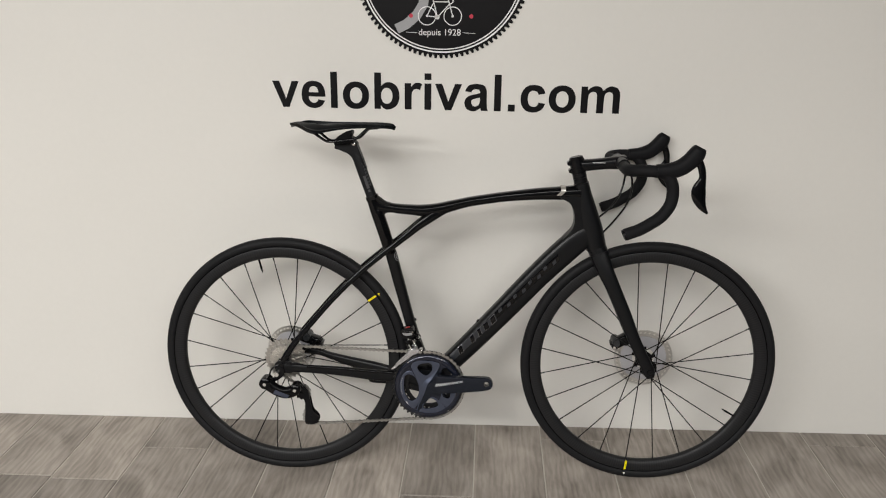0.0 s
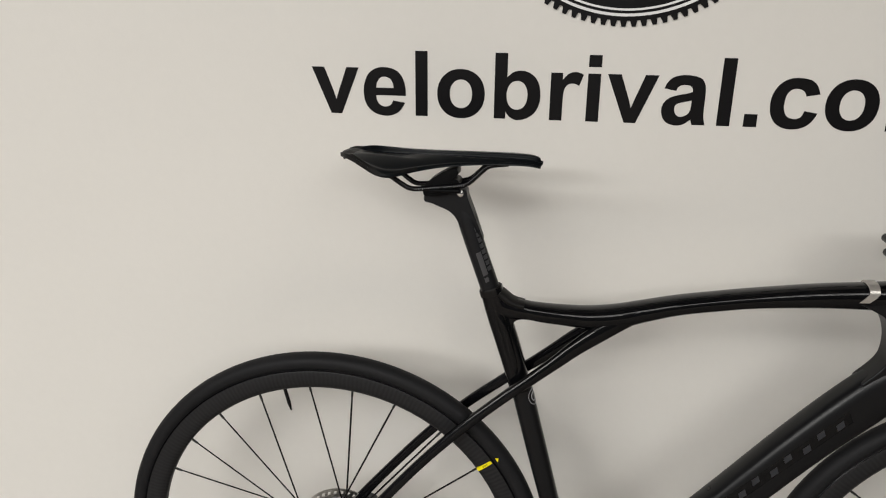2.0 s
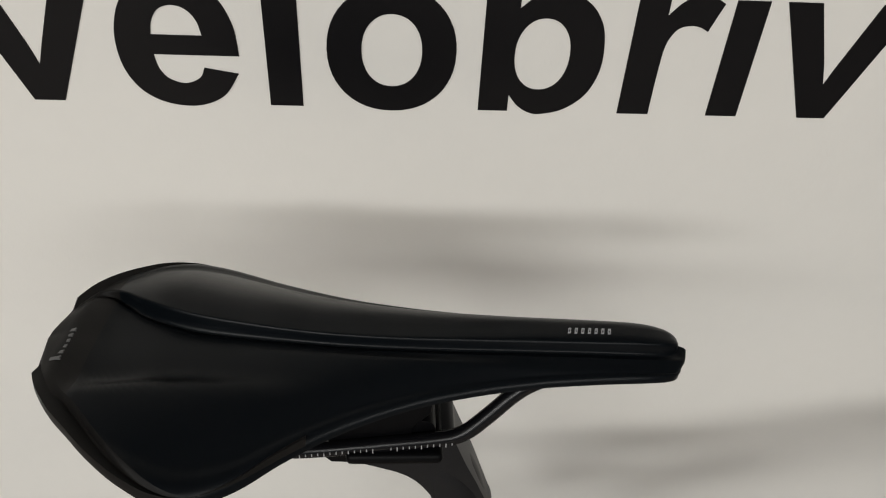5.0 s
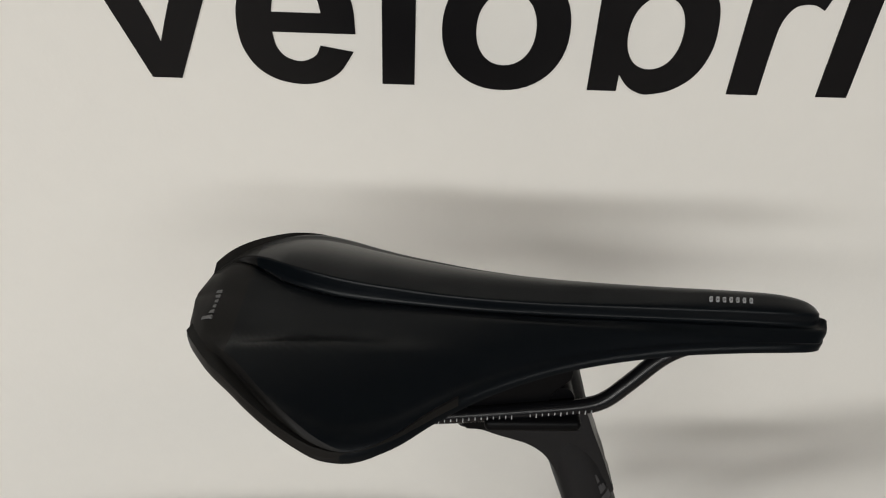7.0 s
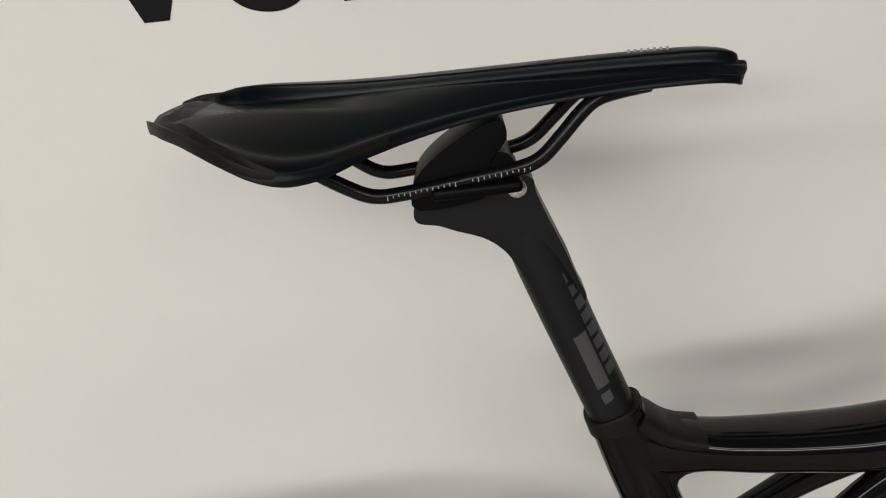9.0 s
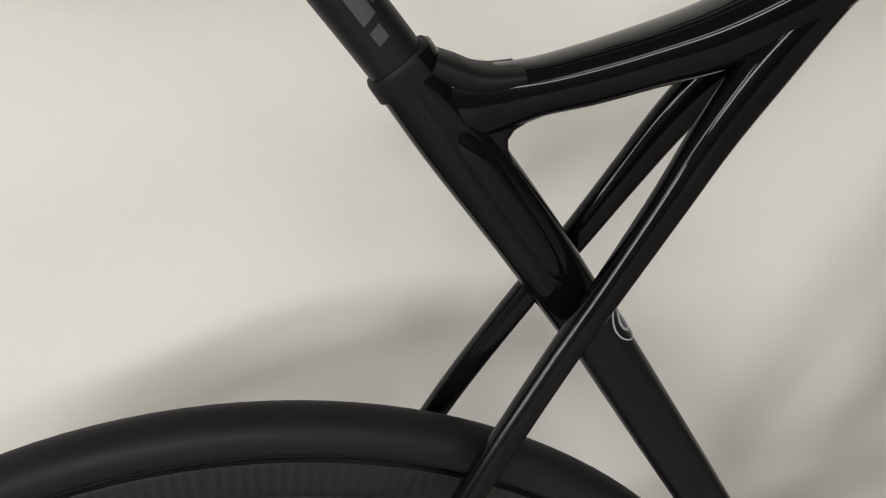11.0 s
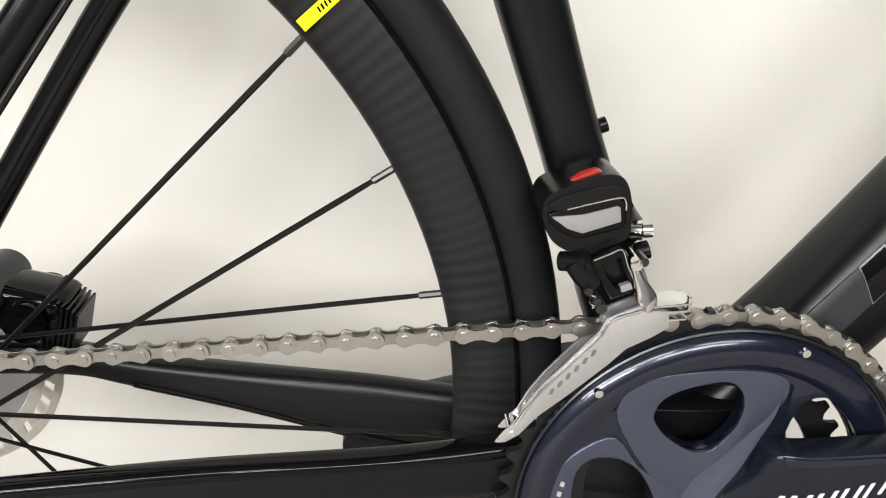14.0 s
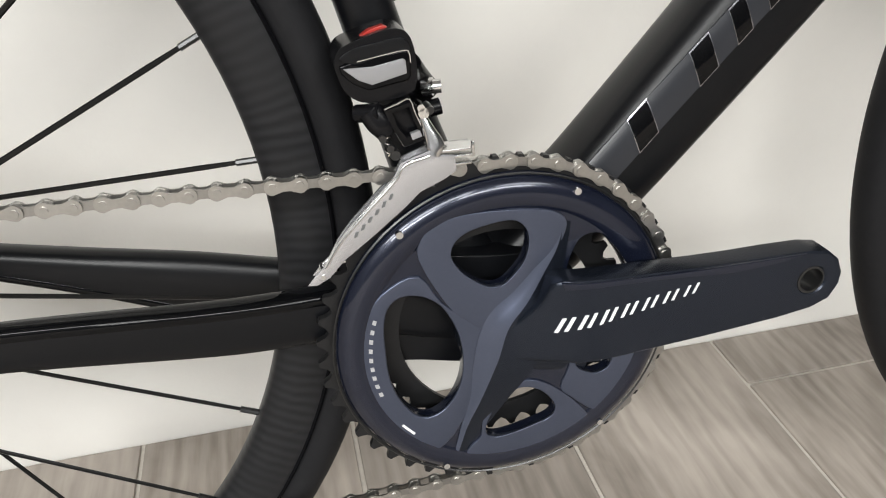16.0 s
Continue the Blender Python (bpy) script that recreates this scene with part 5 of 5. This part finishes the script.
part("gloss_facet", b, CRANKGLOSS, crank, "gloss upper facet of the arm", 35, Matrix.Rotation(-CR, 4, "Y"))
part("hole_lining", turned([(0.0066, -0.0845), (0.0080, -0.0845), (0.0080, -0.0705), (0.0060, -0.0705)], 24, (L, 0, 0)), NIPPLE, crank, "bright threaded hole lining", m=Matrix.Rotation(-CR, 4, "Y"))
for k in range(14):  # pale slanted bars along the arm, two by two
    x0, h = 0.0215 + (k // 2) * 0.0112 + (k % 2) * 0.0048, 1.0 - 0.028 * k
    z0 = 0.0048 + 0.0005 * k
    bar = [(x0 + u + 0.0050 * h * w, z0 + 0.0086 * h * w) for u, w in ((0, 0), (0.0020 * h, 0), (0.0020 * h, 1), (0, 1))]
    part("arm_mark", settle(plate([bar], -0.0769, -0.0745)), WHITE, crank, "white printed bar", m=Matrix.Rotation(-CR, 4, "Y"))
for k in range(9):  # pale marks round the left opening
    t = radians(162 + k * 4.4)
    part("cover_mark", plate([[(-0.0010, -0.0013), (0.0010, -0.0017), (0.0010, 0.0009), (-0.0010, 0.0013)]], -0.0579, -0.0565), GREYPRINT, crank, "small grey printed bar",
         m=Matrix.Translation((0.0735 * math.cos(t), 0, 0.0735 * math.sin(t))) @ Matrix.Rotation(-t, 4, "Y"))
part("cover_mark", plate([[(-0.0007, -0.0048), (0.0007, -0.0048), (0.0007, 0.0048), (-0.0007, 0.0048)]], -0.0579, -0.0565), WHITE, crank, "short pale printed bar", m=Matrix.Translation((-0.0573, 0, -0.0480)) @ Matrix.Rotation(-radians(220), 4, "Y"))
far_arm = plate([arm_out], 0.060, 0.0765, 0.0028)
part("crank_arm", far_arm, CRANKARM, crank, "dark slate crank arm", 35, Matrix.Rotation(math.pi - CR, 4, "Y"))
part("bearing_cup", turned([(0.012, -0.042), (0.021, -0.042), (0.021, -0.034), (0.012, -0.034)], 32), PLASTIC, crank)

part("chainstay_bracket", plate([smooth_loop([(0.220, 0.266), (0.226, 0.278), (0.26, 0.283), (0.30, 0.280), (0.30, 0.250), (0.26, 0.249), (0.226, 0.252)], 4), circle(0.2335, 0.2645, 0.0042, 16)], 0.034, 0.042, 0.0012), SATIN, bike, "black bracket under the chainstay")

# front derailleur
FX, FY, FZ = 0.3440, -0.034, 0.4235


def by_fd(points):
    """Outline of a derailleur part, taken from the bicycle's frame to the derailleur's own."""
    return [(x - FX, z - FZ) for x, z in points]


fd_body = smooth_loop([(0.3238, 0.4335), (0.3272, 0.4398), (0.3385, 0.4436), (0.3500, 0.4462), (0.3572, 0.4436), (0.3602, 0.4345), (0.3600, 0.4215), (0.3565, 0.4165), (0.3450, 0.4142), (0.3342, 0.4148), (0.3274, 0.4200), (0.3246, 0.4275)], 4)
fd = part("front_derailleur", plate([by_fd(fd_body)], -0.0125, 0.0125, 0.0050, None, 4), PLASTIC, bike, "black electric front derailleur with bright cage", 50, pose(FX, FY, FZ))
part("shoulder", plate([by_fd(smooth_loop([(0.3262, 0.4352), (0.3330, 0.4392), (0.3430, 0.4408), (0.3540, 0.4420), (0.3574, 0.4385), (0.3575, 0.4355), (0.3540, 0.4362), (0.3440, 0.4350), (0.3340, 0.4325)], 4))], -0.0140, -0.0100, 0.0012, None, 3), SATIN, fd, "satin black upper cover", 50)
part("panel_rim", plate([by_fd([(0.3255, 0.4322), (0.3352, 0.4345), (0.3550, 0.4368), (0.3580, 0.4350), (0.3576, 0.4250), (0.3560, 0.4228), (0.3378, 0.4200), (0.3312, 0.4235), (0.3262, 0.4285)])], -0.0138, -0.0105, 0.0012, None, 3), GLOSS, fd, "raised gloss frame", 40)
part("bright_line", tube([(x - FX, -0.0141, z - FZ) for x, z in ((0.3335, 0.4336), (0.3440, 0.4352), (0.3548, 0.4366), (0.3572, 0.4350), (0.3575, 0.4310))], 0.0004, 6, 4), BRIGHT, fd, "thin bright edge")
part("grey_panel", plate([by_fd([(0.3270, 0.4310), (0.3405, 0.4308), (0.3540, 0.4331), (0.3553, 0.4322), (0.3556, 0.4262), (0.3395, 0.4226), (0.3335, 0.4252)])], -0.0144, -0.0110, 0.0005), PLASTICGREY, fd, "satin silver panel")
part("red_tab", plate([by_fd([(0.3365, 0.4432), (0.3425, 0.4440), (0.3495, 0.4460), (0.3470, 0.4472), (0.3410, 0.4458)])], -0.0085, -0.0035, 0.0005), RED, fd, "red tab")
part("outer_link", plate([by_fd([(0.3428, 0.4118), (0.3555, 0.4160), (0.3580, 0.4080), (0.3632, 0.3955), (0.3512, 0.3925), (0.3458, 0.4040)]), by_fd([(0.3472, 0.4095), (0.3548, 0.4115), (0.3562, 0.4060), (0.3588, 0.3990), (0.3528, 0.3980), (0.3490, 0.4040)])], -0.0175, -0.0120, 0.0008, None, 2), GLOSS, fd, "gloss black outer link", 40)
part("link_back", plate([by_fd([(0.3462, 0.4100), (0.3552, 0.4120), (0.3600, 0.3985), (0.3520, 0.3970)])], -0.0125, -0.0095, 0.0004), PLASTIC, fd)
part("bright_line", tube([(x - FX, -0.0178, z - FZ) for x, z in ((0.3434, 0.4118), (0.3500, 0.4140), (0.3552, 0.4154), (0.3576, 0.4080), (0.3622, 0.3965))], 0.0004, 6, 3), BRIGHT, fd, "thin bright edge")
part("link_badge", plate([by_fd([(0.3545, 0.3990), (0.3590, 0.4002), (0.3600, 0.3972), (0.3552, 0.3960)])], -0.0180, -0.0150, 0.0003), PLASTICGREY, fd, "small pale badge")
part("rear_pivot", rod((0.3318 - FX, -0.0080, 0.4085 - FZ), (0.3420 - FX, -0.0150, 0.4100 - FZ), 0.0042, 18), PLASTIC, fd)
part("rear_link", loft([(0.3370 - FX, -0.012, 0.4110 - FZ, 0.0058, 0.0050), (0.3415 - FX, -0.013, 0.4040 - FZ, 0.0062, 0.0055), (0.3440 - FX, -0.014, 0.3985 - FZ, 0.0042, 0.0045)], 18, 5, 2.6), PLASTIC, fd)
for px, pz, r, m in ((0.3412, 0.3985, 0.0017, NIPPLE), (0.3446, 0.3935, 0.0017, NIPPLE), (0.3465, 0.3900, 0.0024, NIPPLE), (0.3610, 0.4085, 0.0026, BRIGHT), (0.3600, 0.4110, 0.0018, BRIGHT), (0.3640, 0.4095, 0.0020, NIPPLE)):
    part("link_pin", rod((px - FX, -0.0195, pz - FZ), (px - FX, -0.0100, pz - FZ), r, 12), m, fd, "bright pin")
part("cage_arm", loft([(0.3610 - FX, -0.0160, 0.4060 - FZ, 0.0020, 0.0030), (0.3630 - FX, -0.0178, 0.4000 - FZ, 0.0030, 0.0030), (0.3652 - FX, -0.0195, 0.3925 - FZ, 0.0046, 0.0032), (0.3640 - FX, -0.0210, 0.3880 - FZ, 0.0030, 0.0026)], 16, 6, 2.6), BRIGHT, fd, "bright cast cage arm")
part("spring", tube([(0.3440 - FX + 0.0016 * math.cos(k * 1.3), -0.0160 + 0.0016 * math.sin(k * 1.3), 0.3985 - FZ - 0.0009 * k) for k in range(12)], 0.0005, 6, 3), BRIGHT, fd, "small bright spring")
part("mount", loft([(0.3560 - FX, 0.004, 0.4240 - FZ, 0.0100, 0.0060), (0.3610 - FX, 0.012, 0.4150 - FZ, 0.0105, 0.0060), (0.3680 - FX, 0.020, 0.4060 - FZ, 0.0100, 0.0060)], 16, 4, 3.0), PLASTIC, fd)
part("clamp_bolt", rod((0.3660 - FX, 0.006, 0.4138 - FZ), (0.3705 - FX, 0.004, 0.4140 - FZ), 0.0044, 16, rod((0.3705 - FX, 0.004, 0.4140 - FZ), (0.3745 - FX, 0.003, 0.4142 - FZ), 0.0034, 16)), BRIGHT, fd, "bright clamp bolt")
part("stop_bolt", rod((0.3690 - FX, 0.008, 0.4020 - FZ), (0.3745 - FX, 0.008, 0.4030 - FZ), 0.0042, 16), PLASTIC, fd)
CAGE = [(0.2985, 0.3306), (0.3035, 0.3363), (0.3076, 0.3398), (0.3133, 0.3493), (0.3202, 0.3576), (0.3332, 0.3701), (0.3440, 0.3800), (0.3478, 0.3872), (0.3560, 0.3900), (0.3634, 0.3918), (0.3668, 0.3888), (0.3740, 0.3880), (0.3745, 0.3800), (0.3676, 0.3762), (0.3564, 0.3716), (0.3487, 0.3648), (0.3319, 0.3519), (0.3176, 0.3418), (0.3094, 0.3334), (0.3030, 0.3302)]
part("cage_outer", plate([by_fd(CAGE)], -0.0228, -0.0210, 0.0006), CAGESILVER, fd, "polished cage plate", 30)
part("cage_rib", tube([(x - FX, -0.0230, z - FZ) for x, z in ((0.3080, 0.3392), (0.3145, 0.3492), (0.3215, 0.3570), (0.3340, 0.3690), (0.3450, 0.3794), (0.3500, 0.3862), (0.3620, 0.3893))], 0.0008, 8, 4), BRIGHT, fd, "raised bright rib")
part("cage_inner", plate([[(x + 0.003, z - 0.001) for x, z in by_fd(CAGE)]], -0.0110, -0.0090, 0.0006), CAGESILVER, fd, "polished cage plate", 30)
for k, (x0, z0) in enumerate(((0.3085, 0.3352), (0.3135, 0.3395), (0.3180, 0.3440))):
    part("cage_bridge", block((x0 - FX, -0.0212, z0 - FZ), (x0 + 0.0045 - FX, -0.0100, z0 + 0.0016 - FZ), 0.0004), BRIGHT, fd, "small bright bridge")
for z0, x1 in ((0.3893, 0.3836), (0.3862, 0.3838), (0.3824, 0.3820)):
    part("cage_bridge", block((0.3660 - FX, -0.0225, z0 - FZ), (x1 - FX, -0.0095, z0 + 0.0014 - FZ), 0.0004), BRIGHT, fd, "bright folded cage top")
part("cage_tab", block((0.3822 - FX, -0.0225, 0.3862 - FZ), (0.3836 - FX, -0.0200, 0.3935 - FZ), 0.0004), BRIGHT, fd, "small upright tab")
for k in range(6):  # dark print along the cage
    x0, z0 = 0.3230 + 0.0036 * k, 0.3530 + 0.0034 * k
    part("cage_mark", plate([by_fd([(x0, z0), (x0 + 0.0016, z0 + 0.0003), (x0 + 0.0026, z0 + 0.0030), (x0 + 0.0010, z0 + 0.0027)])], -0.0232, -0.0226), MARKGREY, fd, "small dark printed mark")
part("cage_pin", rod((0.3062 - FX, -0.0234, 0.3345 - FZ), (0.3062 - FX, -0.0090, 0.3345 - FZ), 0.0013, 10), BRIGHT, fd)

# rear derailleur
rd = part("rear_derailleur", block((-0.014, -0.010, -0.010), (0.014, 0.010, 0.010), 0.005, None, 3), PLASTIC, bike, "black electric rear derailleur", m=pose(-0.038, -0.072, 0.290, 0, 20, 0))
part("hanger", plate([smooth_loop([(-0.006, 0.335), (0.008, 0.330), (0.006, 0.312), (-0.006, 0.300), (-0.022, 0.292), (-0.024, 0.302), (-0.012, 0.314)], 4)], -0.070, -0.063, 0.001), PLASTIC, bike)
part("hanger_bolt", rod((-0.0110, -0.0800, 0.3165), (-0.0110, -0.066, 0.3165), 0.0060, 18), BRIGHT, bike, "bright hanger bolt")
part("motor_body", loft([(-0.047, -0.074, 0.297, 0.0150, 0.0110), (-0.036, -0.078, 0.290, 0.0165, 0.0125), (-0.015, -0.082, 0.276, 0.0150, 0.0130), (0.012, -0.083, 0.267, 0.0155, 0.0130), (0.034, -0.078, 0.272, 0.0160, 0.0125), (0.050, -0.066, 0.283, 0.0120, 0.0110)], 20, 6, 2.6), GLOSS, bike, "gloss black derailleur body")
for px, pz, rr in ((-0.041, 0.2935, 0.0165), (0.0405, 0.2780, 0.0150)):
    part("knuckle", turned([(0.0, -0.094), (rr - 0.005, -0.094), (rr - 0.001, -0.091), (rr, -0.086), (rr, -0.060), (0.0, -0.060)], 28, (px, 0, pz), closed=False), GLOSS, bike, "rounded gloss black knuckle")
    part("pivot_cap", rod((px, -0.0955, pz), (px, -0.0930, pz), 0.0045, 16), BRIGHT, bike, "bright pivot bolt")
part("motor_plate", plate([[(-0.018, 0.2690), (0.020, 0.2560), (0.026, 0.2650), (-0.012, 0.2800)]], -0.0972, -0.0940, 0.0008), CRANKGREY, bike, "dark grey cover plate")
GP, LP = (0.045, 0.2460), (0.0680, 0.1730)
for nm, (px, pz), rr in (("guide_pulley", GP, 0.0190), ("lower_pulley", LP, 0.0190)):
    part(nm, tooth_ring(11, rr, rr + 0.0040, 0.004, -0.0325, -0.0300), PLASTIC, bike, m=pose(px, 0, pz))
    part("pulley_bolt", rod((px, -0.0440, pz), (px, -0.0230, pz), 0.0045, 14), PLASTIC, bike)
for y in (-0.0395, -0.0240):
    part("pulley_cage", plate([smooth_loop([(0.030, 0.262), (0.050, 0.268), (0.062, 0.256), (0.068, 0.230), (0.074, 0.197), (0.086, 0.184), (0.091, 0.171), (0.085, 0.157), (0.060, 0.153), (0.051, 0.162), (0.054, 0.197), (0.052, 0.226), (0.040, 0.238), (0.030, 0.248)], 3)], y - 0.0012, y + 0.0012, 0.0006), PLASTIC, bike, "black pulley cage plate")
part("brake_hose", tube([(-0.022, -0.066, 0.287), (-0.032, -0.068, 0.305), (-0.028, -0.068, 0.325), (-0.008, -0.066, 0.340), (0.03, -0.062, 0.343), (0.06, -0.060, 0.340)], 0.0022, 8, 6), PLASTIC, bike)

# brake calipers on the far side
for cx, cz, tilt in ((0.057, 0.373, 20), (0.924, 0.3850, -30)):
    cal = part("brake_caliper", block((-0.030, -0.016, -0.013), (0.030, 0.016, 0.013), 0.006, None, 3), GLOSS, bike, "gloss black brake caliper with cooling fins", m=pose(cx, 0.052, cz, 0, tilt, 0))
    part("piston_housing", turned([(0.0, -0.024), (0.0045, -0.024), (0.005, -0.0225), (0.0085, -0.0225), (0.0112, -0.020), (0.0120, -0.015), (0.0120, 0.020), (0.0, 0.020)], 28, (-0.012, 0, 0.006), closed=False), CALIPERGREY, cal, "rounded dark grey piston housing")
    part("piston_housing", rod((0.012, -0.020, -0.002), (0.012, 0.020, -0.002), 0.0115, 24), GLOSS, cal)
    part("mount_bolt", rod((-0.024, -0.019, -0.004), (-0.024, 0.010, -0.004), 0.0045, 14), BRIGHT, cal)
    for k in range(7):
        part("cooling_fin", block((0.020 + 0.0026 * k, -0.016, -0.016), (0.0213 + 0.0026 * k, 0.012, 0.014 - 0.0012 * k)), PLASTIC, cal)


# chain: links of half an inch round sprocket, pulleys and ring
def chain_path():
    pts = []
    rs, yr, ys = 0.0945, -0.0475, -0.0260
    for k in range(0, 41):  # round the chainring, from below up over the front
        a = radians(-93 + (93 + 97) * k / 40)
        pts.append((BB[0] + (rs + 0.002) * math.cos(a), yr, BB[1] + (rs + 0.002) * math.sin(a)))
    for k in range(0, 26):  # over the sprocket, from its top round the back
        a = radians(95 + (235 - 95) * k / 25)
        pts.append((0.0428 * math.cos(a), ys, R + 0.0428 * math.sin(a)))
    for k in range(0, 9):  # guide pulley, passed on its front
        a = radians(110 - (110 + 20) * k / 8)
        pts.append((GP[0] + 0.0215 * math.cos(a), -0.0312, GP[1] + 0.0215 * math.sin(a)))
    for k in range(0, 11):  # lower pulley, passed on its back
        a = radians(160 + (272 - 160) * k / 10)
        pts.append((LP[0] + 0.0215 * math.cos(a), -0.0312, LP[1] + 0.0215 * math.sin(a)))
    pts.append(pts[0])
    return [Vector(p) for p in pts]


def link_mesh(outer):
    bm = bmesh.new()
    p, w = 0.00635, 0.0039
    loop = []
    for k in range(9):
        a = radians(90 - 180 * k / 8); loop.append((p + w * math.cos(a), w * math.sin(a)))
    loop += [(0.0018, -0.0023), (-0.0018, -0.0023)]
    for k in range(9):
        a = radians(270 - 180 * k / 8); loop.append((-p + w * math.cos(a), w * math.sin(a)))
    loop += [(-0.0018, 0.0023), (0.0018, 0.0023)]
    y = 0.00265 if outer else 0.0016
    for s in (-1, 1):
        plate([loop], s * y - 0.00045, s * y + 0.00045, 0, bm)
    for x in (-p, p):
        if outer:
            rod((x, -0.0037, 0), (x, 0.0037, 0), 0.0021, 10, bm)
        else:
            rod((x, -0.0014, 0), (x, 0.0014, 0), 0.0037, 10, bm)
    return finish("link", bm, STEEL if outer else SHADEDSTEEL, 30)


chain = part("chain", rod((BB[0], -0.0505, BB[1] + 0.0965), (BB[0], -0.0445, BB[1] + 0.0965), 0.0020, 10), STEEL, bike, "silver-grey steel roller chain")
meshes = (link_mesh(True), link_mesh(False))
path = chain_path()
lens = [0.0]
for a, c in zip(path, path[1:]):
    lens.append(lens[-1] + (c - a).length)
count = 2 * round(lens[-1] / 0.0127 / 2)
pitch = lens[-1] / count


def along(d):
    d = d % lens[-1]
    i = next(k for k in range(1, len(lens)) if lens[k] >= d)
    return path[i - 1].lerp(path[i], (d - lens[i - 1]) / (lens[i] - lens[i - 1]))


for k in range(count):
    a, c = along(k * pitch), along((k + 1) * pitch)
    d = (c - a).normalized()
    y = Vector((0, 1, 0)); y = (y - d * y.dot(d)).normalized()
    z = d.cross(y)
    link = new("link", meshes[k % 2])
    link.parent = chain
    m3 = Matrix((d, y, z)).transposed().to_4x4()
    link.matrix_basis = Matrix.Translation((a + c) / 2) @ m3

# ---- floor planks, last ----
PW, PL, GAP = 0.2, 1.2, 0.004
plank_meshes = {}


def plank_mesh(w, d):
    key = (round(w, 4), round(d, 4))
    if key not in plank_meshes:
        plank_meshes[key] = finish("plank", block((0, 0, -0.008), (w, d, 0), 0.0008, None, 1), TILE, 30)
    return plank_meshes[key]


rng = random.Random(4)
cols = range(math.floor((X0 - 0.522) / PW), math.ceil((X1 - 0.522) / PW))
for c in cols:
    x0 = max(0.522 + c * PW, X0); x1 = min(0.522 + (c + 1) * PW, X1)
    if x1 - x0 < 0.02:
        continue
    joint = {-7: -0.078, -5: 0.077, -1: -0.1195, 1: 0.177, 5: 0.181}.get(c, WY - rng.uniform(0.12, 1.15))
    y1 = WY
    y0 = joint
    while y1 > Y0 + 0.01:
        y0 = max(y0, Y0)
        ob = new("plank", plank_mesh(x1 - x0 - GAP, y1 - y0 - GAP))
        ob.parent = floor
        ob.matrix_basis = pose(x0 + GAP / 2, y0 + GAP / 2, 0)
        y1, y0 = y0, y0 - PL
